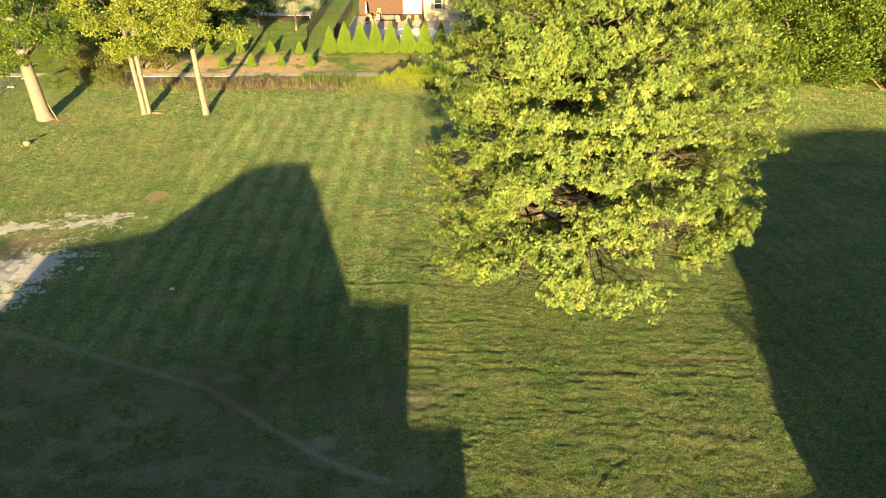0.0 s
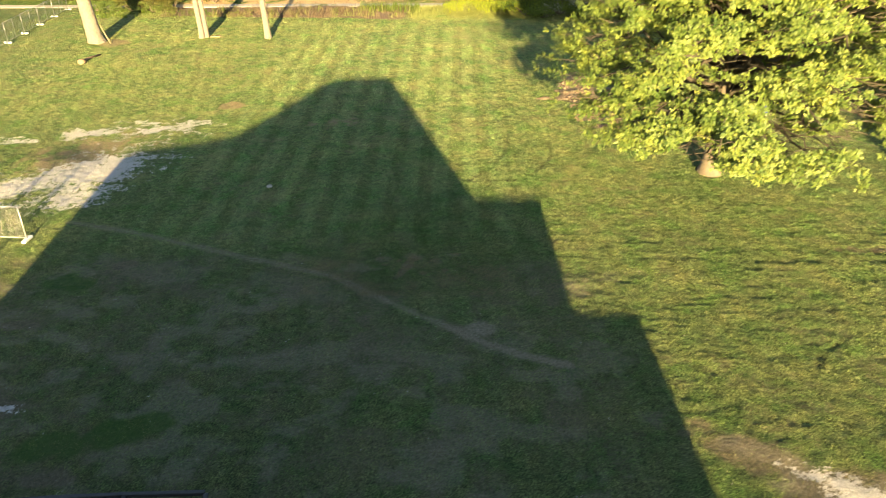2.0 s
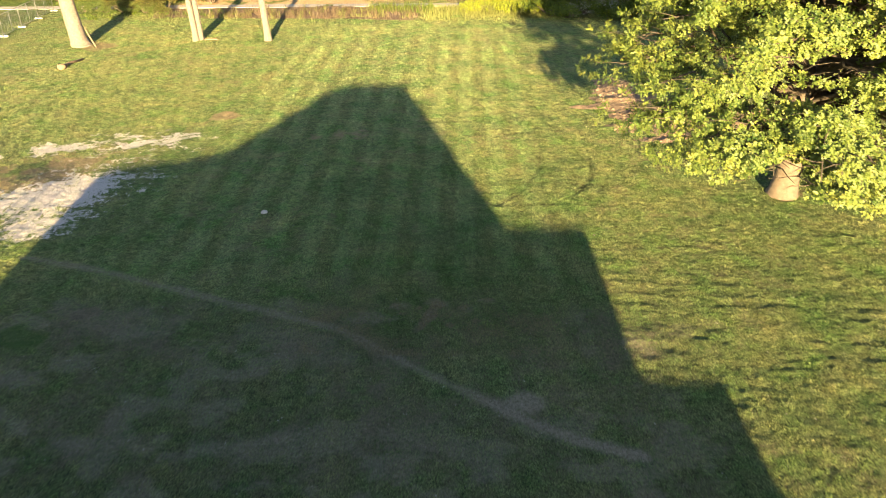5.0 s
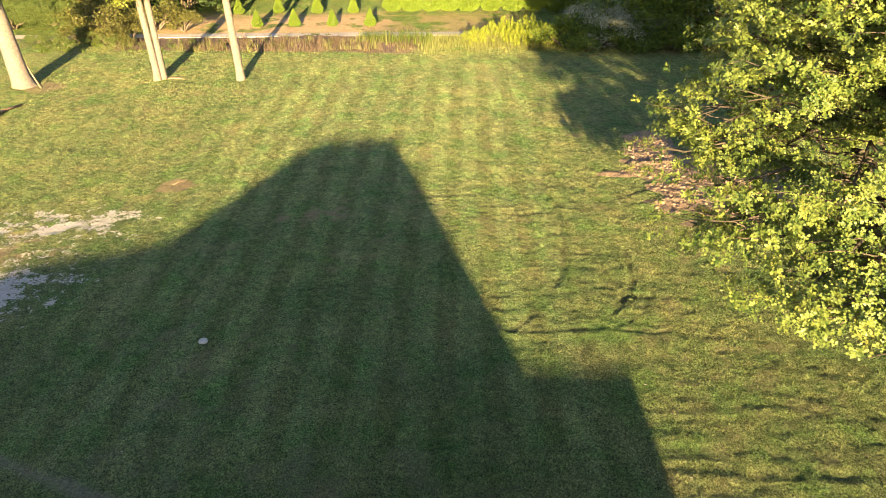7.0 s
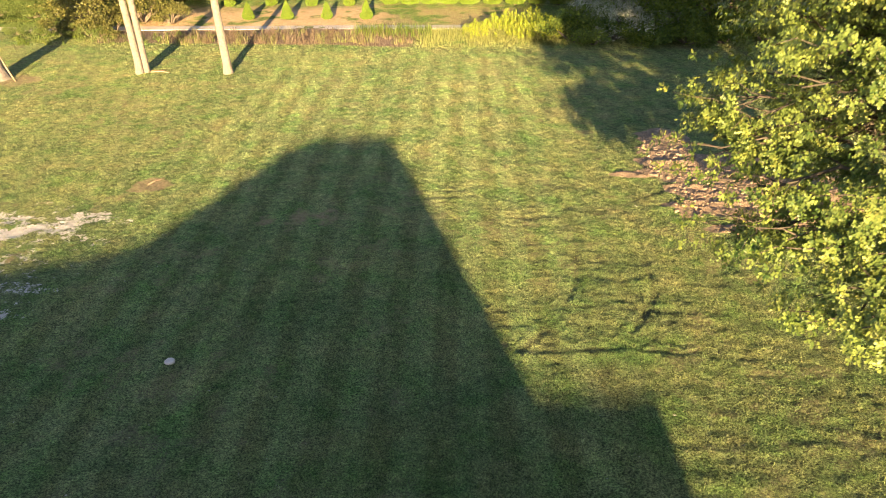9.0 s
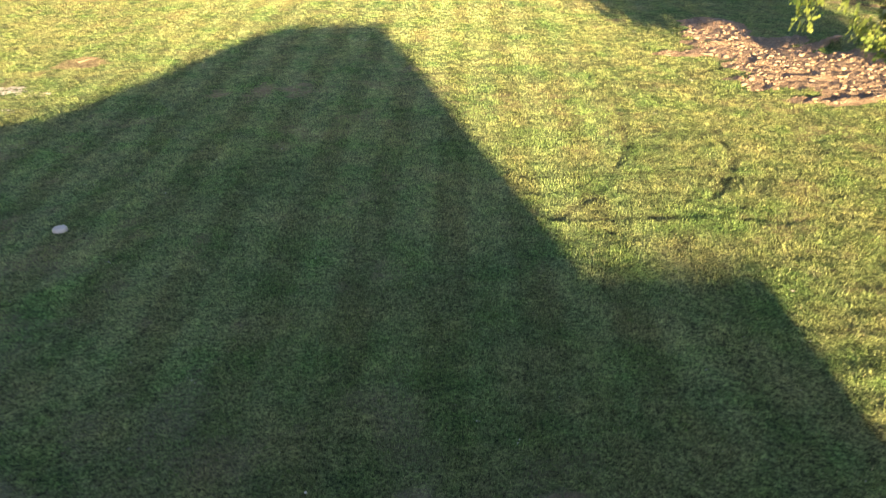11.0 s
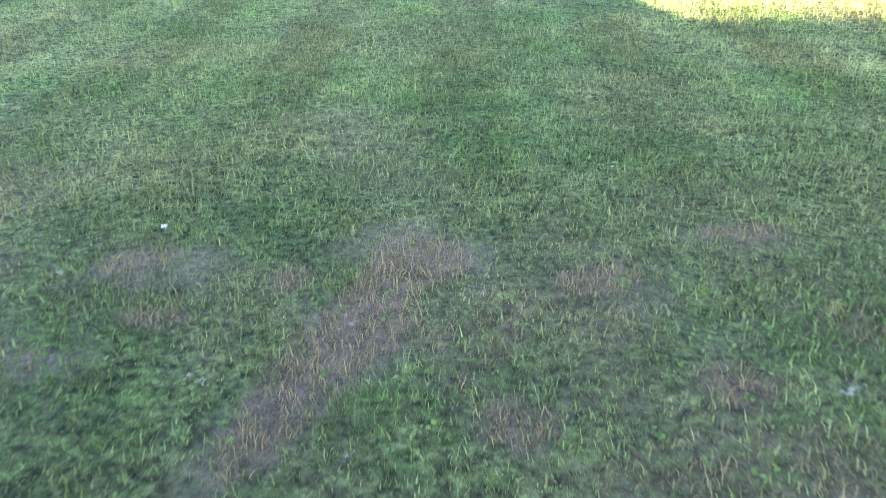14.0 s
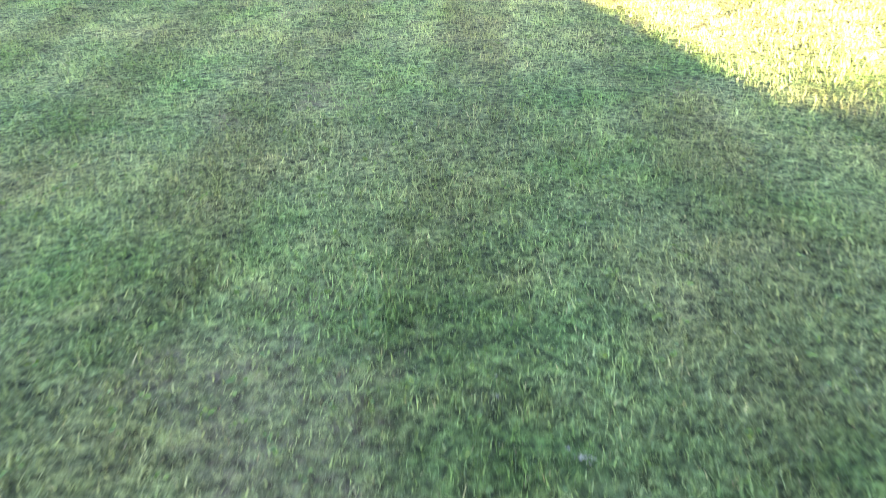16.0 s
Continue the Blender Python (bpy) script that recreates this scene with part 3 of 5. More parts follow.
DRY_STALK = leaf_material("dry_stalk", (0.06, 0.046, 0.036), (0.19, 0.145, 0.10), (0.26, 0.24, 0.12), through=0.12)
STRAW = leaf_material("straw", (0.15, 0.125, 0.065), (0.34, 0.29, 0.16), through=0.2)
WEED_LEAF = leaf_material("weed_leaf", (0.05, 0.11, 0.025), (0.12, 0.20, 0.045), through=0.25)
RED_LEAF = leaf_material("rusty_leaf", (0.06, 0.075, 0.022), (0.16, 0.165, 0.045), through=0.3)
GREY_LEAF = leaf_material("white_blossom", (0.10, 0.14, 0.07), (0.42, 0.45, 0.38), through=0.2)
BARK = plain("bark", (0.08, 0.065, 0.05), (0.19, 0.16, 0.125), 4.0, 0.9, 0, 0.8, 0.03)
LIMB_BARK = plain("limb_bark", (0.03, 0.026, 0.02), (0.10, 0.085, 0.065), 5.0, 0.9, 0, 0.6, 0.02)
PALE_BARK = plain("pale_bark", (0.13, 0.115, 0.104), (0.315, 0.287, 0.262), 7.0, 0.9, 0, 1.0, 0.06)
CONCRETE = plain("concrete", (0.40, 0.37, 0.33), (0.56, 0.53, 0.48), 2.0, 0.85)

# ---------------------------------------------------------------- ground
def spread(a, b, inner, far):
    mid = np.arange(a, b + inner / 2, inner)
    out, d = [], inner
    v = b
    while v < far:
        d *= 1.25
        v += d
        out.append(v)
    low, d, v = [], inner, a
    while v > -far:
        d *= 1.25
        v -= d
        low.append(v)
    return np.concatenate([low[::-1], mid, out])


def build_ground():
    def axis(a, b, c, d):
        mid = np.concatenate([np.arange(a, b, 0.25), np.arange(b, c, 0.105), np.arange(c, d, 0.25)])
        edge = spread(a, d, 0.25, 2500)
        return np.concatenate([edge[edge < a - 1e-6], mid, edge[edge > d - 1e-6]])
    xs, ys = axis(-46, -38, 17, 34), axis(11, 16, 62, 90)
    gx, gy = np.meshgrid(xs, ys)
    x, y = gx.ravel(), gy.ravel()
    z = ground_z(x, y)
    nx, ny = len(xs), len(ys)
    i = np.arange(nx * ny).reshape(ny, nx)
    faces = np.stack([i[:-1, :-1], i[:-1, 1:], i[1:, 1:], i[1:, :-1]], -1).reshape(-1, 4)
    me = fast_mesh("ground", np.stack([x, y, z], 1), faces, LAWN)
    for name, fn in (("sand", sand_mask), ("dirt", dirt_mask), ("worn", worn_mask), ("bed", bed_mask), ("clay", clay_mask), ("clover", clover_mask), ("track", track_mask), ("rut", rut_mask)):
        a = me.attributes.new(name, "FLOAT", "POINT")
        a.data.foreach_set("value", fn(x, y).astype(np.float32))
    me.polygons.foreach_set("use_smooth", [True] * len(me.polygons))
    tagged(new("ground", me), "mown green lawn with bare sandy and earthy patches", "lawn", kind="structure")


build_ground()


def leaf_quads(rng, p, size, flat=0.5, wide=0.6, out=None, level=0.0, face=None):
    """Folded leaves at points p: each a diamond of two triangles along its rib."""
    n = len(p)
    d = rng.normal(0, 1, (n, 3))
    if out is not None:
        d += out * 1.2
    d[:, 2] *= flat
    d /= np.linalg.norm(d, axis=1)[:, None] + 1e-9
    u = rng.normal(0, 1, (n, 3)) + np.array([0, 0, level])
    if face is not None:
        u = face
    s = np.cross(d, u)
    s /= np.linalg.norm(s, axis=1)[:, None] + 1e-9
    up = np.cross(s, d)
    L = (size * rng.uniform(0.65, 1.3, n))[:, None]
    v = np.stack([p - d * L * 0.5, p + s * L * wide * 0.5 + up * L * 0.12 + d * L * 0.08, p + d * L * 0.5, p - s * L * wide * 0.5 + up * L * 0.12 + d * L * 0.08], 1).reshape(-1, 3)
    k = np.arange(n)[:, None] * 4
    return v, np.concatenate([k + [0, 1, 2], k + [0, 2, 3]], 1).reshape(-1, 3)


def blades(rng, x, y, height, width, lean=0.35, bent=True, turn=0.0):
    """Grass blades at places of the ground: verts and faces (as triangles)."""
    n = len(x)
    z = ground_z(x, y)
    a, b = rng.uniform(0, 2 * np.pi, n), rng.uniform(0, 2 * np.pi, n)
    if turn:
        a = rng.normal(0, turn, n)
    side = np.stack([np.cos(a), np.sin(a), 0 * a], 1) * (width / 2)[:, None]
    tilt = rng.uniform(0.2, 1.0, n) * lean
    tilt = np.minimum(tilt, 0.985)
    off = np.stack([np.cos(b) * tilt, np.sin(b) * tilt, np.sqrt(np.clip(1 - tilt**2, 0.1, 1))], 1) * height[:, None]
    base = np.stack([x, y, z - 0.01], 1)
    if not bent:
        v = np.stack([base - side, base + side, base + off], 1).reshape(-1, 3)
        return v, np.arange(3 * n).reshape(-1, 3)
    half = base + off * 0.55 * np.array([0.6, 0.6, 1.1])
    v = np.stack([base - side, base + side, half + side * 0.8, half - side * 0.8, base + off], 1).reshape(-1, 3)
    k = np.arange(n)[:, None] * 5
    f = np.concatenate([k + [0, 1, 2], k + [0, 2, 3], k + [3, 2, 4]], 1).reshape(-1, 3)
    return v, f


def scatter(rng, n, x0, x1, y0, y1, fade=0.0):
    x, y = rng.uniform(x0, x1, n), rng.uniform(y0, y1, n)
    bare = np.maximum.reduce([sand_mask(x, y), dirt_mask(x, y), bed_mask(x, y), clay_mask(x, y), rut_mask(x, y) * 0.6, step(0.25, 0.8, track_mask(x, y)) * 0.9, step(0.3, 1.0, worn_mask(x, y)) * 0.85])
    keep = rng.uniform(0, 1, n) > bare
    if fade:
        rim = np.minimum(np.minimum(x - x0, x1 - x), np.minimum((y - y0) * 4, y1 - y))
        keep &= rng.uniform(0, 1, n) < step(0, fade, rim)
    return x[keep], y[keep]


def build_grass():
    rng = np.random.default_rng(3)
    # the strip that is seen from knee height
    x, y = scatter(rng, 185000, -11.0, -2.4, 24.0, 33.4, 2.2)
    tuft = fnoise(x * 2.5, y * 2.5, 91, 3)
    v, f = blades(rng, x, y, (0.025 + 0.042 * rng.uniform(0, 1, len(x)) ** 1.5) * (0.4 + 1.3 * tuft), rng.uniform(0.0035, 0.008, len(x)), 0.85)
    tagged(new("grass", fast_mesh("grass", v, f, FINE_BLADE)), "short mown green grass blades", "grass", kind="stuff")
    x, y = scatter(rng, 200000, -16, 4, 26, 44, 3.5)
    tuft = fnoise(x * 1.8, y * 1.8, 94, 3)
    v, f = blades(rng, x, y, (0.03 + 0.05 * rng.uniform(0, 1, len(x))) * (0.4 + 1.2 * tuft), rng.uniform(0.006, 0.015, len(x)), 0.75, False)
    tagged(new("grass", fast_mesh("grass", v, f, FINE_BLADE)), "short mown green grass blades", "grass", kind="stuff")
    # the whole lawn, in small tufts
    x, y = scatter(rng, 2500000, -46, 30, 11, 76)
    inner = np.minimum(np.minimum(x + 11.0, -2.4 - x), np.minimum((y - 24.0) * 4, 33.4 - y))
    rim = 0.4 + 0.6 * step(24, 14, x) * step(-44, -34, x) * step(12, 19, y)
    rim = rim * (1 - 0.4 * step(48, 58, y)) * np.where((y < 27.6) & (x < -1.5) & ((y < 23.6) | (np.abs(x + 6.7) > 5.5)), step(0.30, 0.52, fnoise(x * 2.6, y * 2.6, 96, 3)), 1.0)
    tussock = 0.3 + 0.7 * step(0.36, 0.60, fnoise(x * 4.5, y * 6.0, 97, 2))
    keep = (rng.uniform(0, 1, len(x)) > step(0, 2.2, inner)) & (rng.uniform(0, 1, len(x)) < rim * tussock * (1 - 0.2 * step(33, 44, y)))
    x, y = x[keep], y[keep]
    ridge = step(-9, -3, x + (fnoise(x * 0.1, y * 0.1, 66, 2) - 0.5) * 8) * step(70, 50, y)
    tuft = fnoise(x * 1.6, y * 1.6, 93, 3) * (1 - ridge) + np.clip(2.2 * fnoise(x * 0.9, y * 3.4, 95, 3) - 0.55, 0.15, 1.1) * ridge
    far = np.hypot(x + 6.7, y - 27)
    width = np.clip(0.006 + far * 0.0013, 0.006, 0.023) + 0.010 * step(44, 60, y)
    clump = step(0.3, 0.75, fnoise(x * 4.5, y * 6.0, 97, 2))
    v, f = blades(rng, x, y, (0.04 + 0.03 * rng.uniform(0, 1, len(x))) * (0.5 + 0.5 * tuft + 0.6 * clump), rng.uniform(0.6, 1.0, len(x)) * width * 0.7, 0.7, False, 0.7)
    tagged(new("grass", fast_mesh("grass", v, f, BLADE)), "short mown green grass tufts", "grass", kind="stuff")
    x, y = scatter(rng, 110000, 14, 50, 54, 75)
    v, f = blades(rng, x, y, rng.uniform(0.04, 0.09, len(x)), rng.uniform(0.03, 0.07, len(x)), 0.6, False)
    tagged(new("grass", fast_mesh("grass", v, f, BLADE)), "short mown green grass tufts near the wood", "grass", kind="stuff")
    # dry tufts on the trodden ground
    x, y = rng.uniform(-40, 20, 650000), rng.uniform(11, 60, 650000)
    w = worn_mask(x, y)
    keep = (w * (0.45 + 1.1 * step(0.42, 0.6, fnoise(x * 2.8, y * 2.8, 98, 3))) > 0.25 + 0.5 * rng.uniform(0, 1, len(x))) & (sand_mask(x, y) < 0.5) & (dirt_mask(x, y) < 0.4)
    x, y = x[keep], y[keep]
    far = np.hypot(x + 6.7, y - 27)
    v, f = blades(rng, x, y, rng.uniform(0.02, 0.06, len(x)), rng.uniform(0.4, 1.0, len(x)) * np.clip(0.005 + far * 0.0014, 0.005, 0.024), 0.9, False)
    tagged(new("dry_grass", fast_mesh("dry_grass", v, f, STRAW)), "thin dry straw-coloured grass on trodden ground", "grass", kind="stuff")
    # small broad-leaved weeds
    n = 1100
    cx, cy = rng.uniform(-11, -2.4, n), rng.uniform(25.4, 35, n)
    cx, cy = np.repeat(cx, 5), np.repeat(cy, 5)
    p = np.stack([cx + rng.normal(0, 0.018, len(cx)), cy + rng.normal(0, 0.018, len(cx)), ground_z(cx, cy) + rng.uniform(0.02, 0.05, len(cx))], 1)
    v, f = leaf_quads(rng, p, 0.028, 0.4, 0.75, None, 2.0)
    tagged(new("weeds", fast_mesh("weeds", v, f, WEED_LEAF)), "small broad-leaved weeds among the grass", "weeds", kind="stuff")
    # rougher grass round the yards beyond the path
    x, y = rng.uniform(-46, 7, 300000), rng.uniform(79, 108, 300000)
    keep = rng.uniform(0, 1, len(x)) > np.maximum(step(0.05, 0.6, clay_mask(x, y)), ((x > -12.7) & (y > 91)) * 1.0)
    x, y = x[keep], y[keep]
    v, f = blades(rng, x, y, rng.uniform(0.04, 0.07, len(x)), rng.uniform(0.012, 0.022, len(x)), 0.7, False)
    tagged(new("grass", fast_mesh("grass", v, f, FINE_BLADE)), "green grass of the neighbouring yards", "grass", kind="stuff")
    # flattened dead stems where the turf is thin
    x, y = rng.uniform(-11.5, -2.5, 100000), rng.uniform(24.2, 28.2, 100000)
    keep = worn_mask(x, y) > 0.42 + 0.3 * rng.uniform(0, 1, len(x))
    x, y = x[keep], y[keep]
    v, f = blades(rng, x, y, rng.uniform(0.03, 0.10, len(x)), rng.uniform(0.003, 0.006, len(x)), 1.0)
    tagged(new("thatch", fast_mesh("thatch", v, f, STRAW)), "flattened dead straw on thin bare turf", "straw", kind="stuff")


build_grass()


# ---------------------------------------------------------------- trees and shrubs
def clumps(rng, lobes, clusters, leaves, spread_r, shell=0.35, upper=-0.6):
    """Points of leaves: clusters near the skin of ellipsoid lobes (centre, radii), and the way outwards of each."""
    pts, outs = [], []
    for c, r in lobes:
        d = rng.normal(0, 1, (clusters * 3, 3))
        d /= np.linalg.norm(d, axis=1)[:, None]
        d = d[d[:, 2] > upper][:clusters]
        rad = 1 - shell * rng.uniform(0, 1, len(d)) ** 2
        q = np.array(c) + d * np.array(r) * rad[:, None]
        k = rng.integers(max(2, leaves // 2), leaves + leaves // 2, len(q))
        q, dd = np.repeat(q, k, 0), np.repeat(d, k, 0)
        off = rng.normal(0, spread_r, q.shape)
        off[:, 2] *= 0.6
        pts.append(q + off)
        outs.append(dd)
    return np.concatenate(pts), np.concatenate(outs)


def crown_mesh(name, rng, lobes, mat, clusters=20, leaves=14, spread_r=0.3, size=0.22, flat=0.5, wide=0.6, shell=0.35, upper=-0.6, level=0.0):
    p, o = clumps(rng, lobes, clusters, leaves, spread_r, shell, upper)
    v, f = leaf_quads(rng, p, size, flat, wide, o, level)
    return fast_mesh(name, v, f, mat)


def limb_path(rng, a, b, n=5, sag=0.15):
    a, b = np.array(a, float), np.array(b, float)
    L = np.linalg.norm(b - a)
    out = []
    for i in range(n + 1):
        t = i / n
        p = a + (b - a) * t + np.array([0, 0, 1]) * math.sin(t * math.pi) * sag * L
        if 0 < i < n:
            p = p + rng.normal(0, 0.035 * L, 3)
        out.append(tuple(p))
    return out


def lobed_leaves(rng, p, way, face, size):
    """Folded oak leaves at points p: a rib with two pointed lobes on each side."""
    n = len(p)
    way = way / (np.linalg.norm(way, axis=1)[:, None] + 1e-9)
    s = np.cross(way, face)
    s /= np.linalg.norm(s, axis=1)[:, None] + 1e-9
    up = np.cross(s, way)
    L = (size * rng.uniform(0.65, 1.25, n))[:, None]
    at = lambda a, b, c: p + way * L * a + s * L * b + up * L * c
    v = np.stack([at(0, 0, 0), at(0.5, 0, -0.03), at(1.0, 0, -0.14), at(0.40, 0.29, 0.08), at(0.82, 0.23, 0.0), at(0.40, -0.29, 0.08), at(0.82, -0.23, 0.0)], 1).reshape(-1, 3)
    k = np.arange(n)[:, None] * 7
    return v, np.concatenate([k + [0, 3, 1], k + [1, 4, 2], k + [0, 1, 5], k + [1, 2, 6]], 1).reshape(-1, 3)


def oak_reach(a, z):
    """How far the crown reaches from the trunk, by compass angle and height."""
    front = max(0.0, -math.sin(a))
    side = 8.5 + 1.7 * front + (0.7 * math.cos(a) if math.cos(a) > 0 else 0.3 * math.cos(a))
    wide = np.interp(z, [3.5, 4.6, 8.0, 11.0, 14.0, 17.0, 19.5, 21.0], [0.86, 0.98, 1.03, 1.02, 0.97, 0.76, 0.42, 0.08])
    side *= 1 - 0.12 * np.interp(math.cos(a), [0.1, 0.6], [0, 1]) * np.interp(z, [6.5, 9.0], [1, 0])
    west = max(0.0, -math.cos(a)) * np.interp(z, [5.0, 7.0, 9.0, 11.0, 13.6, 16.0], [0.0, 0.04, 0.17, 0.17, 0.06, 0.15])
    return side * wide * (1 - west) * (0.86 + 0.28 * vnoise(np.array([math.cos(a) * 2.6 + 7]), np.array([math.sin(a) * 2.6 + z * 0.45]), 7)[0])


def oak():
    """The broad oak on the lawn: boughs that end in flat sprays, with rosettes of lobed leaves at the twig ends."""
    rng = np.random.default_rng(11)
    tree = thing("oak_tree", pose(8.6, 36.6, 0), "broad oak with sunlit yellow-green leaves standing on the lawn", "tree")
    bm = bmesh.new()
    tube(bm, [(0, 0, -0.15), (0.02, 0, 0.15), (0.05, 0, 0.7), (0.1, 0, 2.2), (0.2, 0.1, 5), (0.35, 0.1, 9), (0.3, 0.1, 13), (0.2, 0.1, 18)], [0.86, 0.66, 0.56, 0.50, 0.45, 0.34, 0.2, 0.05], 14)
    part("trunk", bm, BARK, tree, "grey-brown ridged trunk")
    tips, ways = [], []

    def spray(start, way, length, count):
        """A flat fan of twigs: tips and their ways."""
        way = way / (np.linalg.norm(way) + 1e-9)
        side = np.cross(way, [0, 0, 1.0])
        side /= np.linalg.norm(side) + 1e-9
        for t in rng.uniform(0.15, 1.0, count):
            off = rng.normal(0, 0.36) * (0.5 + 0.7 * t) * length
            q = start + way * t * length + side * off + np.array([0, 0, rng.normal(0, 0.13)])
            tips.append(q)
            ways.append(way * 0.8 + side * np.sign(off) * 0.5 + rng.normal(0, 0.25, 3) + [0, 0, 0.35])

    boughs, skirt, core = 200, 46, 60
    hanging = ((-2.4, -9.7, 4.2), (-3.1, -9.5, 4.4), (-1.7, -9.8, 4.7), (-2.8, -8.6, 4.6), (-1.2, -9.0, 4.9), (0.6, -9.9, 4.7), (-5.0, -8.8, 4.6), (-6.4, -8.4, 4.8), (-7.1, -6.8, 4.2), (-7.9, -4.3, 5.2), (-8.5, -2.7, 4.5), (-8.5, 0.3, 7.2), (-8.0, 0.6, 6.6), (2.9, -8.8, 5.1), (5.0, -7.6, 5.6))
    for i in range(boughs + skirt + core + len(hanging)):
        if i < boughs:
            t = (i + 0.5) / boughs
            a = i * 2.39996 + rng.normal(0, 0.16)
            z = 5.4 + 14.6 * t**1.08 + rng.normal(0, 0.35)
        elif i < boughs + skirt:
            t = 0.05
            a = math.pi * (0.86 + 1.26 * (i - boughs + rng.uniform(0, 1)) / skirt)
            z = rng.uniform(4.1, 5.4) if math.sin(a) < -0.6 else rng.uniform(4.5, 6.4)
        elif i < boughs + skirt + core:
            t = (i - boughs - skirt + 0.5) / core
            a, z = i * 2.39996, 6.0 + 11.0 * t
        else:
            t, (hx, hy, z) = 0.05, hanging[i - boughs - skirt - core]
            a = math.atan2(hy, hx)
        if math.cos(a) > 0.35 and z < 6.0 and i < boughs + skirt:
            z += 0.7
        if math.cos(a) < -0.3 and z < 9.0 and i < boughs + skirt and rng.uniform(0, 1) < 0.45:
            continue
        r = oak_reach(a, z) * (rng.uniform(0.3, 0.6) if i >= boughs + skirt else rng.uniform(0.92, 1.02) if i >= boughs else rng.uniform(0.86, 1.0) if i % 3 else rng.uniform(0.6, 0.85))
        if i >= boughs + skirt + core:
            r = math.hypot(hx, hy) - 0.7
        end = np.array([r * math.cos(a), r * math.sin(a), z])
        root = np.array([0.1, 0.05, np.clip(z - 1.5 - 0.42 * r * (0.35 + 0.65 * t) + 1.0, 2.6, 16)])
        way = limb_path(rng, root, end, 7, 0.10 if z < 9 else 0.02)
        bm = bmesh.new()
        r0 = 0.05 + 0.007 * r * rng.uniform(0.8, 1.3)
        tube(bm, way, list(np.linspace(r0, 0.018, len(way))), 6)
        out = (np.array(way[-1]) - np.array(way[-3]))
        spray(np.array(way[-2]), out, 1.7, 12)
        for k in range(9):
            u = 0.45 + 0.54 * (k + rng.uniform(0, 1)) / 9
            j = min(int(u * 7), 6)
            q = np.array(way[j]) + (np.array(way[j + 1]) - np.array(way[j])) * (u * 7 - j)
            turn = (1 if k % 2 else -1) * rng.uniform(0.5, 1.1)
            d = np.array([out[0] * math.cos(turn) - out[1] * math.sin(turn), out[0] * math.sin(turn) + out[1] * math.cos(turn), rng.normal(0.15, 0.22) * r0 * 6])
            d /= np.linalg.norm(d)
            L = rng.uniform(1.0, 2.1) * (1.2 - 0.35 * u)
            tube(bm, limb_path(rng, q, q + d * L, 3, 0.04), [0.026, 0.02, 0.014, 0.007], 4)
            spray(q + d * L * 0.25, d, L, 9 if u > 0.6 else 6)
        part("limb", bm, LIMB_BARK, tree)
    tips, ways = np.array(tips), np.array(ways)
    keep = (tips[:, 2] > 3.8) & (vnoise(tips[:, 0] * 0.6 + 3, tips[:, 1] * 0.35 + tips[:, 2] * 0.8, 12) > 0.26)
    tips, ways = tips[keep], ways[keep] / np.linalg.norm(ways[keep], axis=1)[:, None]
    k = rng.integers(14, 22, len(tips))
    hub, axis = np.repeat(tips, k, 0), np.repeat(ways, k, 0)
    d = rng.normal(0, 1, hub.shape)
    d -= axis * (d * axis).sum(1)[:, None]
    d /= np.linalg.norm(d, axis=1)[:, None] + 1e-9
    d = d + axis * rng.uniform(-0.3, 0.9, len(d))[:, None]
    out = hub - np.stack([0 * hub[:, 0], 0 * hub[:, 0], 3 + 0.6 * hub[:, 2]], 1)
    out /= np.linalg.norm(out, axis=1)[:, None]
    face = out * 0.8 + axis * 0.35 + np.array([0, 0, 0.4]) + rng.normal(0, 0.27, d.shape)
    v, f = lobed_leaves(rng, hub + d * 0.05 + axis * rng.uniform(-0.22, 0.08, len(d))[:, None], d, face, 0.156)
    part("crown", fast_mesh("crown", v, f, OAK_LEAF), None, tree)
    return tree


oak()


def tall_tree(x, y, stems, lobes, mat, label, seed, bark=PALE_BARK, clusters=30, leaves=17, size=0.185):
    """A tree with bare stems and a high crown. stems: (points, radii)."""
    rng = np.random.default_rng(seed)
    tree = thing("shade_tree", pose(x, y, 0), label, "tree")
    for pts, radii in stems:
        bm = bmesh.new()
        tube(bm, pts, radii, 12)
        part("trunk", bm, bark, tree)
    part("crown", crown_mesh("crown", rng, lobes, mat, clusters, leaves, 0.22, size, 0.6, 0.7, 0.6, -0.8), None, tree)
    top = stems[0][0]
    for i in range(10):
        c, r = lobes[i % len(lobes)]
        bm = bmesh.new()
        p = limb_path(rng, top[-2 - i % 2], c, 5, 0.05)
        tube(bm, p, list(np.linspace(0.085, 0.015, len(p))), 6)
        part("limb", bm, BARK, tree)
    return tree


def ring_lobes(seed, n, cx, cy, z0, z1, rad, r0, r1):
    rng = np.random.default_rng(seed)
    out = []
    for i in range(n):
        t = rng.uniform(0, 1)
        a, q = rng.uniform(0, 2 * math.pi), rad * math.sqrt(rng.uniform(0.05, 1)) * (0.55 + 0.9 * math.sin(math.pi * min(1, t * 0.85 + 0.12)))
        r = rng.uniform(r0, r1)
        out.append((np.array([cx + q * math.cos(a), cy + q * math.sin(a), z0 + (z1 - z0) * t]), (r * 1.1, r * 1.1, r * 0.7)))
    return out


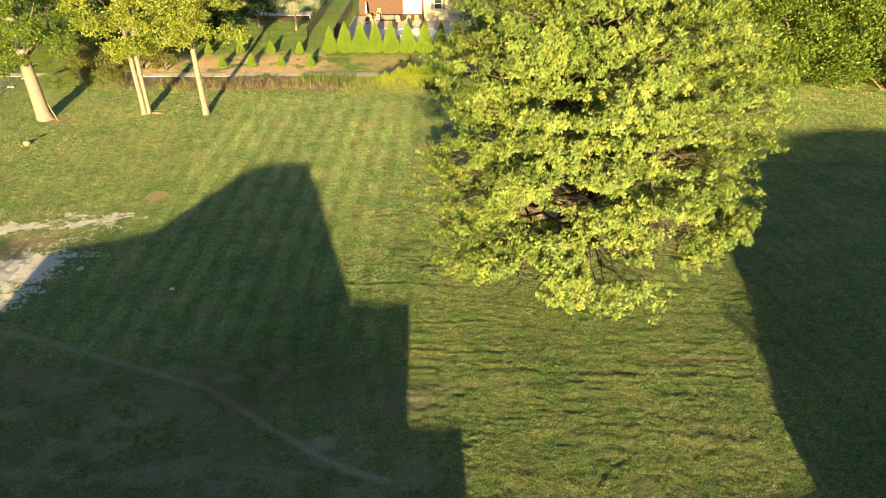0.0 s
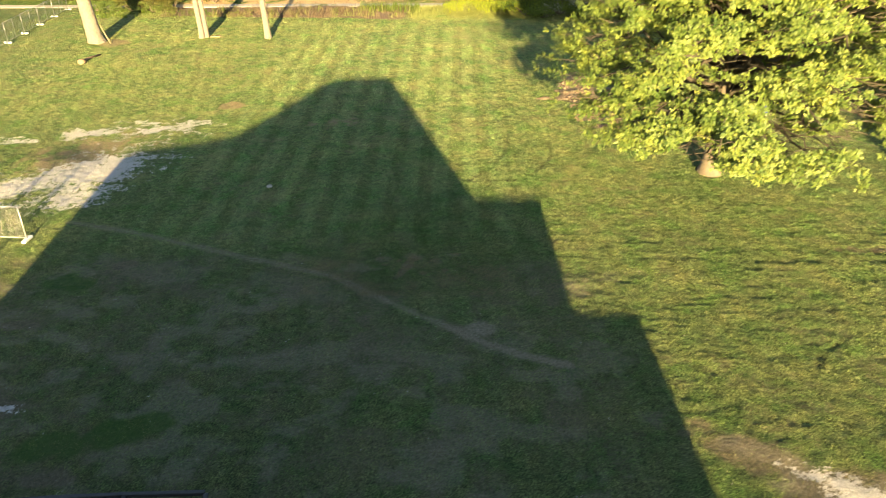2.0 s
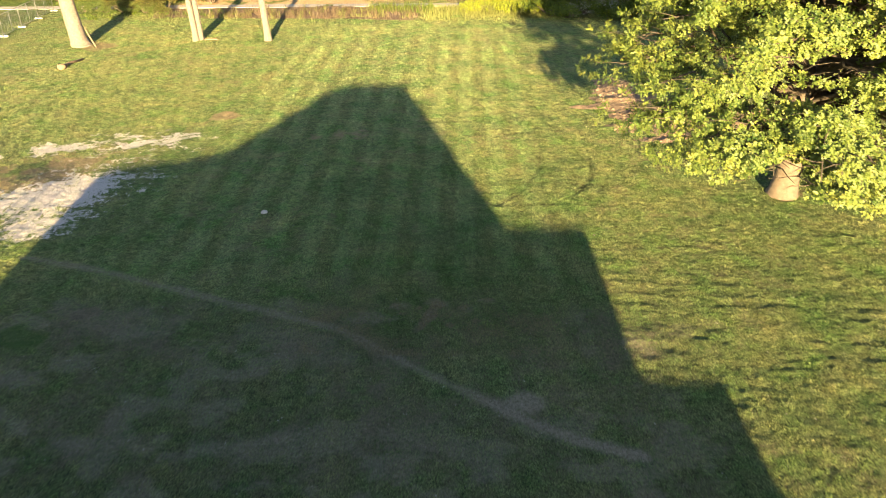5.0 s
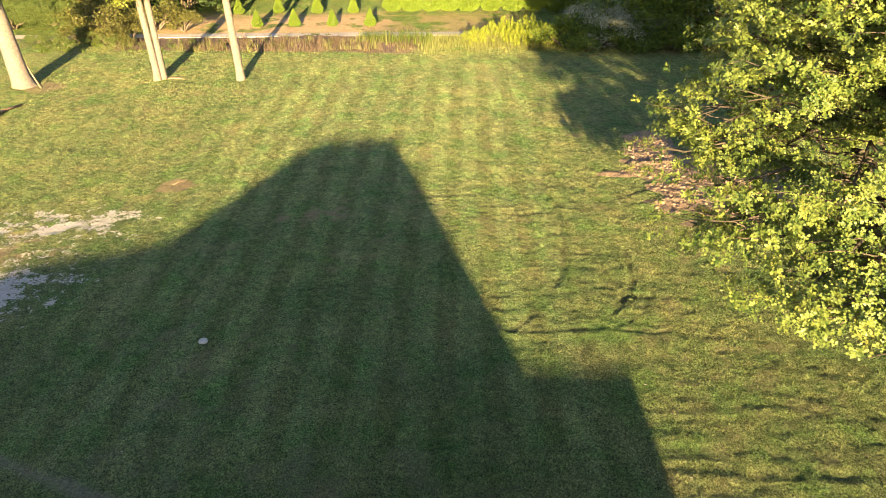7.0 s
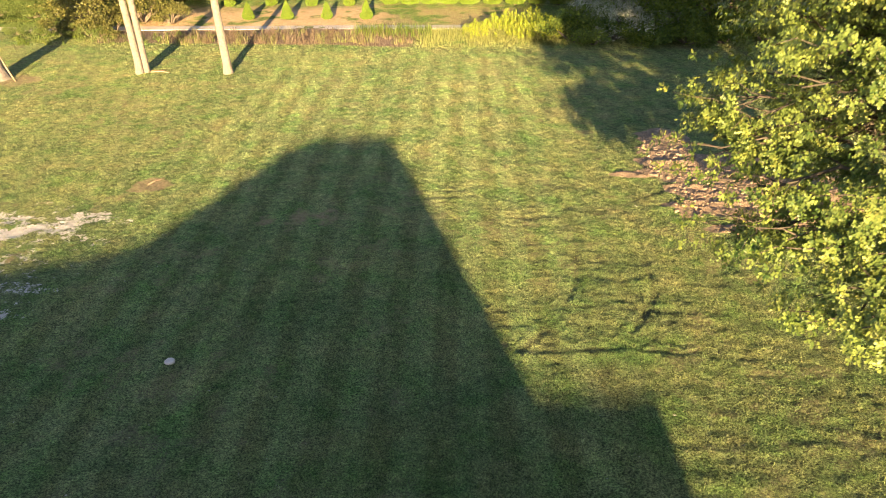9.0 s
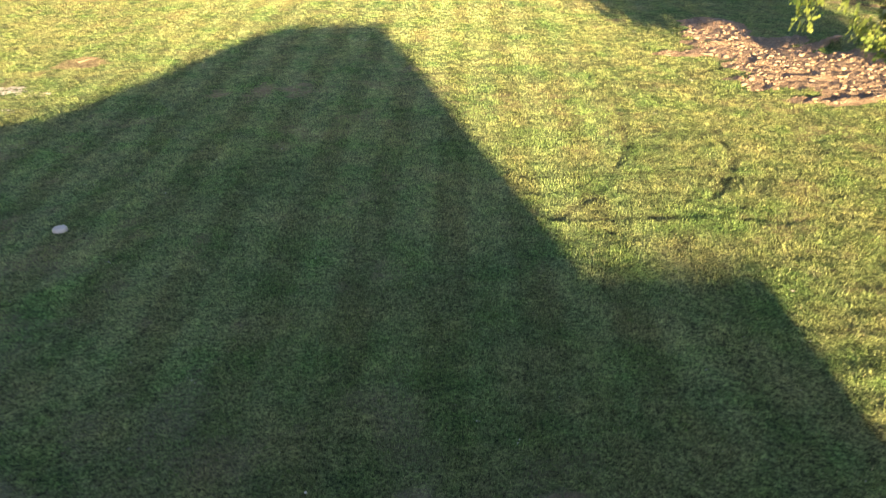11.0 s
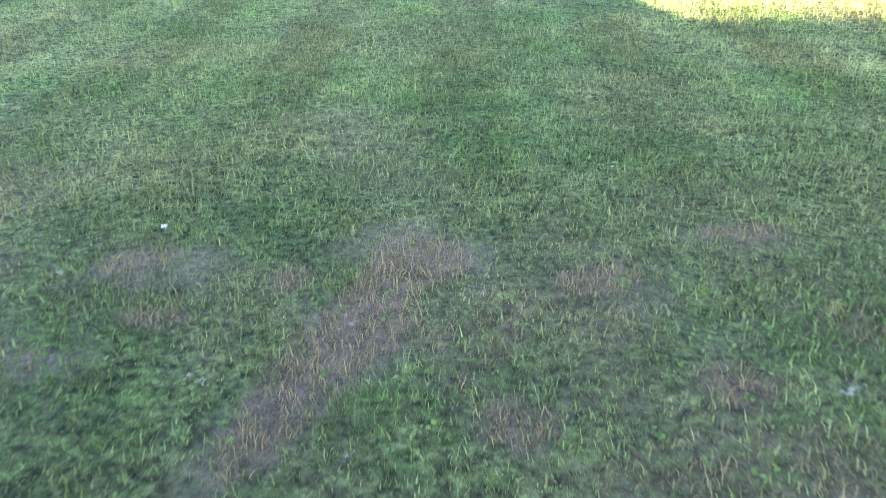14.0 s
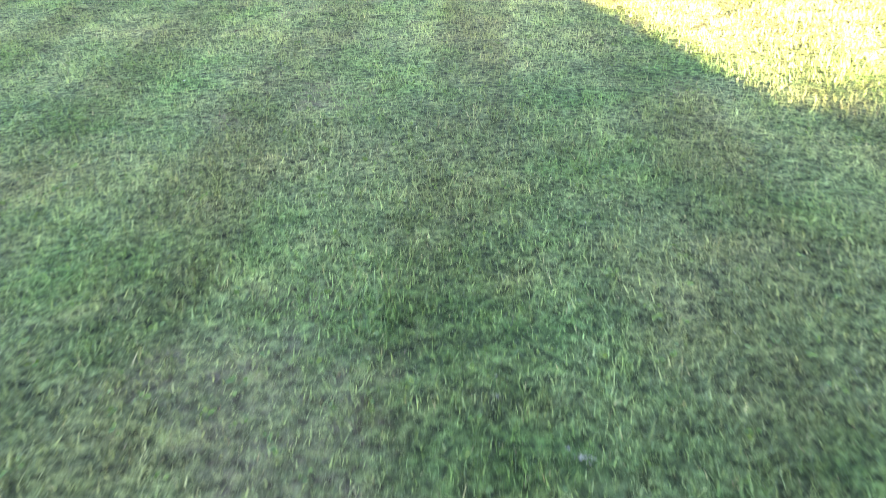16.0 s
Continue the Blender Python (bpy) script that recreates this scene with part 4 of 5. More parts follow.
tall_tree(-36.5, 64.2, [([(0.1, 0, -0.2), (0.05, 0, 0.12), (-0.05, 0, 0.7), (-0.2, 0, 2.5), (-0.5, 0.1, 5.5), (-0.7, 0.2, 9), (-0.8, 0.2, 13)], [1.0, 0.76, 0.63, 0.57, 0.50, 0.38, 0.16])],
          ring_lobes(21, 48, -1.4, 0.3, 6.4, 15, 5.0, 0.9, 1.5) + ring_lobes(24, 10, -1.2, -1.0, 5.0, 8.0, 1.7, 0.6, 0.9) + ring_lobes(27, 7, -0.7, -1.4, 8.0, 11.0, 1.0, 0.6, 0.9), WOOD_LEAF, "massive pale-barked shade tree at the lawn's edge", 21)
tall_tree(-27.6, 65.4, [([(0, 0, -0.2), (0, 0, 0.15), (0, 0, 0.8), (-0.12, 0, 3), (-0.3, 0, 6), (-0.4, 0.2, 10), (-0.3, 0.4, 13)], [0.36, 0.28, 0.235, 0.22, 0.20, 0.15, 0.05]),
                        ([(0.36, 0.3, -0.2), (0.32, 0.3, 0.5), (0.22, 0.35, 3), (0.1, 0.4, 6), (0.5, 0.9, 10), (0.9, 1.0, 12.5)], [0.29, 0.23, 0.21, 0.195, 0.14, 0.05])],
          ring_lobes(22, 24, -0.2, 0.3, 8.0, 13.5, 3.6, 0.8, 1.4) + ring_lobes(25, 14, 0.3, -0.5, 5.9, 7.6, 1.7, 0.5, 0.9) + ring_lobes(28, 8, 0.0, -1.0, 8.4, 11.0, 1.3, 0.6, 0.9), MAPLE_LEAF, "twin-stemmed pale-barked tree on the lawn", 22)
tall_tree(-21.8, 65.5, [([(0, 0, -0.2), (0, 0, 0.15), (-0.03, 0, 0.8), (-0.15, 0, 3), (-0.3, 0, 6), (-0.2, 0.2, 10), (-0.1, 0.2, 12.5)], [0.40, 0.32, 0.27, 0.255, 0.23, 0.15, 0.05])],
          ring_lobes(23, 40, 0.4, 0.2, 7.3, 13.5, 4.0, 0.8, 1.4) + ring_lobes(26, 12, -0.1, -0.9, 7.2, 10.5, 1.5, 0.5, 0.9), MAPLE_LEAF, "slim pale-barked shade tree with a bright crown", 23)


def cedar(name, h, r, seed, label, n=1500, size=0.16):
    """A cone of upright cedar sprays on a short stem."""
    rng = np.random.default_rng(seed)
    t = rng.uniform(0, 1, n) ** 1.35
    a = rng.uniform(0, 2 * math.pi, n)
    prof = np.where(t < 0.12, 0.72 + 0.28 * t / 0.12, (1 - (t - 0.12) / 0.88) ** 0.8)
    lump = 0.74 + 0.42 * vnoise(a * 2.6 + seed, t * 8, seed)
    q = r * prof * lump * (1 - 0.25 * rng.uniform(0, 1, n) ** 2)
    p = np.stack([q * np.cos(a), q * np.sin(a), 0.06 * h + t * h * 0.94], 1)
    out = np.stack([np.cos(a) * 0.5, np.sin(a) * 0.5, 0 * a + 1.4], 1)
    v, f = leaf_quads(rng, p, size, 1.0, 0.6, out)
    ob = thing(name, pose(0, 0, -50), label, "shrub")
    part("foliage", fast_mesh("foliage", v, f, CEDAR_LEAF), None, ob)
    bm = bmesh.new()
    tube(bm, [(0, 0, -0.05), (0, 0, h * 0.45), (0, 0, h * 0.85)], [0.04 * h, 0.025 * h, 0.005], 7)
    part("stem", bm, BARK, ob)
    return ob


def place(proto, spots, group):
    """Stands the first at its own spot and copies at the rest: (x, y, turn, scale)."""
    proto["group"] = group
    for k, (x, y, turn, s) in enumerate(spots):
        m = pose(x, y, 0, 0, 0, turn)
        if k == 0:
            proto.matrix_world = m @ Matrix.Scale(s, 4)
        else:
            ob = copy_thing(proto, m)
            ob.scale = (s, s, s)


place(cedar("young_cedar", 1.45, 0.52, 31, "small round-based young cedar shrub in bare clay", 2600, 0.115),
      [(-24.5, 81.4, 0, 1.0), (-21.3, 81.7, 70, 1.02), (-17.9, 81.5, 140, 0.97), (-14.6, 81.4, 210, 1.05), (-27.6, 87.0, 30, 1.0), (-23.9, 87.3, 100, 1.05), (-20.2, 87.0, 170, 1.1), (-16.8, 87.0, 250, 1.05)], "young cedars in two rows")
place(cedar("cedar_hedge_tree", 3.7, 1.08, 32, "tall cone-shaped bright green cedar in a screening row", 12000, 0.125),
      [(-13.2, 87.3, 0, 0.84), (-11.4, 87.2, 50, 1.0), (-9.6, 87.2, 100, 1.0), (-7.8, 87.2, 160, 0.97), (-6.0, 87.1, 200, 1.0), (-4.0, 87.1, 250, 0.98), (-2.0, 87.0, 300, 1.0), (-0.1, 87.0, 20, 0.97), (1.8, 86.9, 80, 1.0), (3.6, 86.9, 130, 1.0)], "cedar screen")


def bush(name, lobes, mat, label, seed, category="shrub", clusters=26, leaves=12, size=0.2, spread_r=0.25, wood=True, spiky=False):
    rng = np.random.default_rng(seed)
    ob = thing(name, pose(0, 0, -50), label, category)
    if spiky:
        p, o = clumps(rng, lobes, clusters, leaves, spread_r, 0.45, -0.3)
        v, f = leaf_quads(rng, p, size, 1.0, 0.28, o * 0.5 + np.array([0, 0, 1.6]))
        part("foliage", fast_mesh("foliage", v, f, mat), None, ob)
    else:
        part("foliage", crown_mesh("foliage", rng, lobes, mat, clusters, leaves, spread_r, size, 0.7, 0.6, 0.45, -0.5), None, ob)
    if wood:
        bm = bmesh.new()
        for c, r in lobes[:: max(1, len(lobes) // 8)]:
            tube(bm, limb_path(rng, (0, 0, -0.05), c, 4, 0.05), [0.12, 0.10, 0.07, 0.04, 0.02], 6)
        part("wood", bm, BARK, ob)
    return ob


place(bush("woodland_tree", ring_lobes(41, 60, 0, 0, 0.8, 10.5, 4.2, 0.9, 1.7), WOOD_LEAF, "dense dark green woodland tree at the lawn's far edge", 41, "tree", 30, 13, 0.27, 0.4),
      [(8.5, 77.0, 0, 1.0), (13.5, 76.0, 80, 1.1), (19.0, 76.5, 160, 1.05), (25.0, 77.5, 240, 1.15), (31.5, 78.0, 300, 1.05), (38.0, 77.5, 30, 1.15), (45.0, 76.5, 120, 1.2), (52.0, 76.0, 200, 1.15), (11.0, 84.0, 20, 1.35), (18.0, 85.0, 60, 1.4), (27.0, 86.0, 10, 1.4), (36.0, 86.0, 190, 1.45), (47.0, 86.0, 100, 1.45), (60.0, 80.0, 40, 1.4)], "woodland edge")
place(bush("blossoming_shrub", ring_lobes(42, 16, 0, 0, 0.5, 2.6, 2.2, 0.6, 0.9), GREY_LEAF, "shaded shrub covered in small white blossom", 42, "shrub", 40, 12, 0.13),
      [(4.6, 74.2, 0, 1.05), (7.4, 74.6, 140, 0.9)], "blossoming shrubs")
place(bush("low_shrub", ring_lobes(43, 16, 0, 0, 0.4, 2.0, 1.6, 0.5, 0.9), WOOD_LEAF, "low dark green shrub at the wood's edge", 43, "shrub", 30, 12, 0.2),
      [(1.6, 73.6, 0, 1.0), (3.0, 72.6, 60, 0.8), (6.6, 72.4, 120, 0.8), (9.6, 72.6, 180, 0.9), (12.2, 72.8, 240, 1.0), (15.5, 73.0, 300, 1.1), (19.5, 73.4, 20, 1.1), (24, 73.6, 90, 1.2), (29, 73.8, 150, 1.2), (34, 74, 200, 1.2), (39.5, 73.5, 260, 1.2), (45, 72.5, 310, 1.2), (50, 71.5, 0, 1.2)], "wood edge shrubs")
def goldenrod():
    """Upright leafy stems, each ending in a feathery yellow plume."""
    rng = np.random.default_rng(44)
    ob = thing("goldenrod_clump", pose(0, 0, -50), "bright yellow-green goldenrod clump beside the lawn", "plant")
    n = 75
    a, q = rng.uniform(0, 2 * np.pi, n), 1.05 * np.sqrt(rng.uniform(0, 1, n))
    h = rng.uniform(0.8, 1.9, n) * (1.05 - 0.35 * q)
    top = np.stack([q * np.cos(a) * 1.25, q * np.sin(a) * 1.25, h], 1)
    foot = np.stack([q * np.cos(a) * 0.8, q * np.sin(a) * 0.8, 0 * h], 1)
    t = rng.uniform(0.15, 0.85, (n, 26))
    p = (foot[:, None] + (top - foot)[:, None] * t[..., None]).reshape(-1, 3) + rng.normal(0, 0.05, (n * 26, 3))
    v, f = leaf_quads(rng, p, 0.2, 0.6, 0.22, None, 0.5)
    part("foliage", fast_mesh("foliage", v, f, REED_LEAF), None, ob)
    t = rng.uniform(0.68, 1.05, (n, 30))
    p = (foot[:, None] + (top - foot)[:, None] * t[..., None]).reshape(-1, 3) + rng.normal(0, 0.045, (n * 30, 3))
    up = np.repeat(np.array([[0, 0, 1.5]]), len(p), 0)
    v, f = leaf_quads(rng, p, 0.15, 1.0, 0.4, up)
    part("bloom", fast_mesh("bloom", v, f, GOLD_LEAF), None, ob, "feathery yellow flower plumes")
    return ob


place(goldenrod(), [(-5.6, 74.4, 0, 0.8), (-3.9, 74.9, 70, 1.0), (-2.2, 73.9, 150, 0.9), (-0.6, 73.7, 220, 1.05), (0.6, 74.8, 300, 0.95), (-3.0, 76.2, 30, 1.0), (-1.2, 76.0, 100, 1.1)], "goldenrod clumps")
place(bush("rusty_shrub", ring_lobes(45, 14, 0, 0, 0.5, 2.6, 1.8, 0.5, 0.9), RED_LEAF, "half-bare shrub with rusty leaves behind the bed", 45, "shrub", 20, 10, 0.2),
      [(-36.5, 79.8, 0, 1.0), (-33.0, 80.5, 90, 0.9), (-38.5, 81.5, 200, 1.1), (-30.5, 80.0, 150, 0.6), (-37.9, 76.3, 40, 0.55), (-35.6, 75.9, 110, 0.62), (-33.7, 76.2, 250, 0.5)], "rusty shrubs")
place(bush("soft_green_shrub", ring_lobes(47, 22, 0, 0, 0.4, 2.6, 2.3, 0.5, 0.9), SOFT_LEAF, "feathery light green shrub beyond the path", 47, "shrub", 40, 16, 0.13, 0.22),
      [(-46.2, 81.6, 0, 0.8), (-43.4, 82.6, 90, 0.85), (-45.0, 84.6, 200, 1.1), (-48.6, 84.4, 300, 1.1), (-41.2, 81.6, 30, 0.6), (-39.4, 75.9, 140, 0.36), (-36.7, 75.7, 200, 0.34), (-34.6, 75.6, 20, 0.3), (-41.4, 76.2, 60, 0.3)], "soft green shrubs")
place(bush("spreading_conifer", ring_lobes(46, 40, 0, 0, 0.6, 6.5, 4.4, 0.8, 1.4), PINE_LEAF, "soft spreading green conifer beyond the path", 46, "tree", 34, 14, 0.3, 0.4),
      [(-44.5, 90.0, 0, 1.0), (-38.5, 88.5, 120, 1.05), (-52, 88, 220, 1.1), (-33.5, 90.0, 300, 1.0), (-47, 95, 40, 1.5), (-37, 97, 90, 1.5), (-58, 97, 140, 1.5), (-29, 99, 10, 1.2)], "conifers beyond the path")


def soil_clods():
    """Broken clods on the bare earth: dented eight-cornered lumps."""
    rng = np.random.default_rng(48)
    n = 6000
    x, y = rng.uniform(-1, 16, n), rng.uniform(41, 57, n)
    keep = dirt_mask(x, y) > 0.25 + 0.5 * rng.uniform(0, 1, n)
    x, y = x[keep], y[keep]
    n = len(x)
    size = 0.025 + 0.085 * rng.uniform(0, 1, n) ** 3.5
    corner = np.array([(-1, -1, -1), (1, -1, -1), (1, 1, -1), (-1, 1, -1), (-0.7, -0.7, 1), (0.7, -0.7, 1), (0.7, 0.7, 1), (-0.7, 0.7, 1)])
    v = corner[None] * rng.uniform(0.55, 1.15, (n, 8, 3)) * size[:, None, None] * np.stack([rng.uniform(0.8, 1.7, n), rng.uniform(0.7, 1.2, n), rng.uniform(0.3, 0.55, n)], 1)[:, None]
    a = rng.uniform(0, 2 * np.pi, n)
    c, s = np.cos(a)[:, None], np.sin(a)[:, None]
    v = np.stack([v[..., 0] * c - v[..., 1] * s, v[..., 0] * s + v[..., 1] * c, v[..., 2]], 2) + np.stack([x, y, ground_z(x, y) + size * 0.12], 1)[:, None]
    q = np.array([(0, 1, 5), (0, 5, 4), (1, 2, 6), (1, 6, 5), (2, 3, 7), (2, 7, 6), (3, 0, 4), (3, 4, 7), (4, 5, 6), (4, 6, 7)])
    f = (np.arange(n)[:, None, None] * 8 + q[None]).reshape(-1, 3)
    tagged(new("soil_clods", fast_mesh("soil_clods", v.reshape(-1, 3), f, CLOD)), "pinkish-brown broken clods of dry soil", "soil", kind="stuff")


CLOD = plain("dry_clod", (0.20, 0.145, 0.10), (0.40, 0.295, 0.205), 1.6, 0.95, 0, 0.6, 0.03)
soil_clods()


# ---------------------------------------------------------------- planted bed
def build_bed():
    rng = np.random.default_rng(51)
    n = 6000
    x, y = rng.uniform(-40, -9, n), rng.uniform(72, 76.6, n)
    keep = (bed_mask(x, y) > 0.5) & (fnoise(x * 1.1, y * 1.1, 55, 3) > 0.52)
    x, y = x[keep], y[keep]
    v, f = blades(rng, x, y, rng.uniform(0.15, 1.0, len(x)) ** 1.5 * (0.1 + 1.3 * fnoise(x * 1.3, y * 1.3, 58, 3)), rng.uniform(0.012, 0.03, len(x)), 0.9)
    tagged(new("dry_stalks", fast_mesh("dry_stalks", v, f, DRY_STALK)), "dry brown flower stalks standing in a mulched bed", "plants", kind="stuff")
    for mat, seed, n, label in ((DRY_STALK, 52, 130, "tall dry seed stalks in clumps on the bed"), (REED_LEAF, 53, 75, "pale green weed clumps in the bed"), (WOOD_LEAF, 54, 110, "dark green leafy weeds in the bed")):
        r = np.random.default_rng(seed)
        cx, cy, h = (r.uniform(-41, -25, n) if seed == 54 else r.uniform(-29, -9.6, n)), r.uniform(72.9, 76.6, n), r.uniform(0.25, 0.6, n) if seed == 54 else r.uniform(0.35, 1.1, n)
        cx, cy, h = np.repeat(cx, 22), np.repeat(cy, 22), np.repeat(h, 22)
        v, f = blades(r, cx + r.normal(0, 0.16, len(cx)), cy + r.normal(0, 0.14, len(cx)), h * r.uniform(0.25, 1.0, len(cx)), r.uniform(0.014, 0.032, len(cx)), 0.75)
        tagged(new("bed_weeds", fast_mesh("bed_weeds", v, f, mat)), label, "plants", kind="stuff")
    n = 9000
    x, y = rng.uniform(-9.5, 1.5, n), rng.uniform(71.8, 77.5, n)
    v, f = blades(rng, x, y, rng.uniform(0.15, 0.65, n) * (0.15 + 0.85 * step(71.6, 74.6, y + (fnoise(x, y, 57, 2) - 0.5) * 3)), rng.uniform(0.012, 0.03, n), 0.65)
    tagged(new("tall_grass", fast_mesh("tall_grass", v, f, REED_LEAF)), "tall pale green unmown grass at the bed's end", "grass", kind="stuff")
    n = 900
    x, y = rng.uniform(-15, -9, n), rng.uniform(75, 77.5, n)
    v, f = blades(rng, x, y, rng.uniform(0.3, 0.9, n), rng.uniform(0.02, 0.04, n), 0.5)
    tagged(new("tall_grass", fast_mesh("tall_grass", v, f, WOOD_LEAF)), "upright dark green weeds beside the path", "grass", kind="stuff")
    bm = bmesh.new()
    for i in range(30):
        x0 = -66 + i * 2.0
        box(bm, x0, 77.7, -0.1, x0 + 1.985, 78.9, 0.07, 0.012)
    path = new("pavement", bpy.data.meshes.new("pavement"))
    bm.to_mesh(path.data)
    bm.free()
    path.data.materials.append(CONCRETE)
    tagged(path, "narrow pale concrete path behind the bed", "path", kind="structure")


build_bed()


# ---------------------------------------------------------------- houses behind the viewpoint, whose shade lies on the lawn
Y0 = -3.0
TAN_EL, TAN_AZ = math.tan(SUN_EL) / math.cos(SUN_AZ), math.tan(SUN_AZ)


def profile(points):
    """Corners of a facade at Y0 from where their shade falls on the lawn."""
    return [(x + (y - Y0) * TAN_AZ, (y - Y0) * TAN_EL) for x, y in points]


SIDING = plain("cream_siding", (0.42, 0.39, 0.31), (0.52, 0.49, 0.40), 1.5, 0.7)
SHINGLE = plain("roof_shingle", (0.07, 0.07, 0.075), (0.15, 0.145, 0.14), 5.0, 0.9)


def house_block(name, points, depth, label):
    """A house seen end on: its facade outline carried back over its depth."""
    pr = profile(points)
    left, right = pr[0][0], pr[-1][0]
    outline = [(left, -0.2)] + pr + [(right, -0.2)]
    house = thing(name, pose(0, Y0, 0), label, "house")
    bm = bmesh.new()
    front = [bm.verts.new((x, 0, z)) for x, z in outline]
    back = [bm.verts.new((x + depth * TAN_AZ, -depth, z)) for x, z in outline]
    bm.faces.new(front)
    bm.faces.new(back[::-1])
    for i in (len(front) - 2, len(front) - 1, 0):
        j = (i + 1) % len(front)
        bm.faces.new((front[j], front[i], back[i], back[j]))
    part("wall", bm, SIDING, house)
    bm = bmesh.new()
    for i in range(1, len(outline) - 2):
        (ax, az), (bx, bz) = outline[i], outline[i + 1]
        q = [bm.verts.new((x + d * TAN_AZ, -d, z + s)) for s in (0.0, -0.12) for x, z, d in ((ax, az, 0), (bx, bz, 0), (bx, bz, depth), (ax, az, depth))]
        for k in ((0, 1, 2, 3), (7, 6, 5, 4), (0, 4, 5, 1), (1, 5, 6, 2), (2, 6, 7, 3), (3, 7, 4, 0)):
            bm.faces.new([q[n] for n in k])
    part("roof", bm, SHINGLE, house, "grey shingled roof")
    return house


house_block("gabled_house", [(-24.3, 39.2), (-23.2, 40.2), (-20.2, 41.3), (-18.5, 42.4), (-17.0, 46.4), (-14.9, 52.4), (-13.9, 53.7), (-10.2, 54.0), (-8.2, 47.3), (-4.3, 33.6), (-0.95, 33.6), (-0.72, 23.3), (1.95, 23.2), (2.1, 12.9)], 12, "large cream gabled house beside the lawn")
house_block("neighbour_house", [(7.4, 12.5), (8.4, 15.1), (9.3, 17.4), (12.2, 18.4), (16.4, 19.6), (16.5, 25.1), (17.0, 27.0), (18.4, 34.3), (19.6, 44.9), (23.8, 53.5), (30.1, 60.3), (35.6, 62.2), (42, 62), (52, 50), (54, 30)], 12, "neighbouring house with a low garage beside the lawn")

# ---------------------------------------------------------------- things on and round the lawn
STEEL = plain("galvanised_steel", (0.50, 0.50, 0.50), (0.66, 0.66, 0.65), 8, 0.4, 0.8)
BLOCK = plain("pale_plastic", (0.62, 0.66, 0.68), (0.74, 0.77, 0.78), 6, 0.6)
BLACK_BOARD = plain("black_board", (0.012, 0.013, 0.016), (0.035, 0.036, 0.042), 6, 0.6, 0, 0.4, 0.004)
WHITE = plain("white_paint", (0.55, 0.55, 0.53), (0.66, 0.66, 0.64), 3, 0.6)
PALE_WOOD = plain("cut_wood", (0.18, 0.125, 0.085), (0.32, 0.24, 0.17), 5, 0.8)
PEBBLE = plain("pebble", (0.16, 0.18, 0.21), (0.50, 0.54, 0.60), 3, 0.8)
NAVY = plain("navy_print", (0.012, 0.025, 0.12), (0.02, 0.04, 0.18), 3, 0.5)


def fence_panel():
    """A temporary chain-link panel on two block feet; it runs along x from its foot at 0."""
    w, h = 3.1, 1.74
    ob = thing("temporary_fence_panel", pose(0, 0, -50), "galvanised chain-link temporary fence panel on pale block feet", "fence")
    for x in (0.0, w / 2, w):
        bm = bmesh.new()
        tube(bm, [(x, 0, 0.10), (x, 0, h)], [0.024, 0.024], 8)
        part("post", bm, STEEL, ob)
    for z in (0.14, h - 0.02):
        bm = bmesh.new()
        tube(bm, [(0, 0, z), (w, 0, z)], [0.021, 0.021], 8)
        part("rail", bm, STEEL, ob)
    bm = bmesh.new()
    s, z0, z1 = 0.085, 0.15, h - 0.03
    for sign in (1, -1):
        k = -(z1 - z0)
        while k < w:
            a, b = max(k, 0), min(k + (z1 - z0), w)
            if b > a:
                za, zb = z0 + a - k, z0 + b - k
                if sign < 0:
                    za, zb = z1 + z0 - za, z1 + z0 - zb
                tube(bm, [(a, 0.004 * sign, za), (b, 0.004 * sign, zb)], [0.0026, 0.0026], 3, False)
            k += s
    part("chain_link", bm, STEEL, ob, "woven diamond wire mesh")
    for x in (0.0, w):
        bm = boxed(x - 0.11, -0.32, -0.02, x + 0.11, 0.32, 0.12, bevel=0.03)
        part("foot", bm, BLOCK, ob, "pale moulded block foot")
    return ob


panel = fence_panel()
panel["group"] = "temporary fence"
panel.matrix_world = pose(-24.95, 28.75, 0, 0, 0, 176)
for k in range(6):
    copy_thing(panel, pose(-43.9 - 0.045 * (k * 3.25), 57.6 + k * 3.25, 0, 0, 0, 90.8))


def board_fence():
    """Black three-board paddock fence with a corner."""
    fence = thing("board_fence", pose(0, 0, 0), "black three-board wooden fence round a gravel yard", "fence")
    line = [(-20.4 + 2.15 * k, 11.8 + 0.20 * k + 0.035 * k * (4 - k)) for k in range(5)]
    corner = line[-1]
    turn = [corner, (corner[0] + 0.06, corner[1] - 2.1), (corner[0] + 0.12, corner[1] - 4.2), (corner[0] + 0.18, corner[1] - 6.3)]
    line = [(line[0][0] - 2.15, line[0][1] - 0.25)] + line
    for run in (line, turn):
        for (ax, ay), (bx, by) in zip(run, run[1:]):
            a = math.atan2(by - ay, bx - ax)
            L = math.hypot(bx - ax, by - ay)
            for z in (0.28, 0.66, 1.05):
                bm = boxed(0, 0.05, z, L, 0.085, z + 0.14, bevel=0.006)
                ob = part("board", bm, BLACK_BOARD, fence)
                ob.matrix_world = pose(ax, ay, 0, 0, 0, math.degrees(a))
            bm = boxed(0, 0.0, 1.195, L, 0.12, 1.225, bevel=0.005)
            ob = part("cap_rail", bm, BLACK_BOARD, fence)
            ob.matrix_world = pose(ax, ay, 0, 0, 0, math.degrees(a))
    for x, y in line + turn[1:]:
        bm = boxed(x - 0.06, y - 0.07, -0.3, x + 0.06, y + 0.05, 1.19, bevel=0.01)
        part("post", bm, BLACK_BOARD, fence)


board_fence()


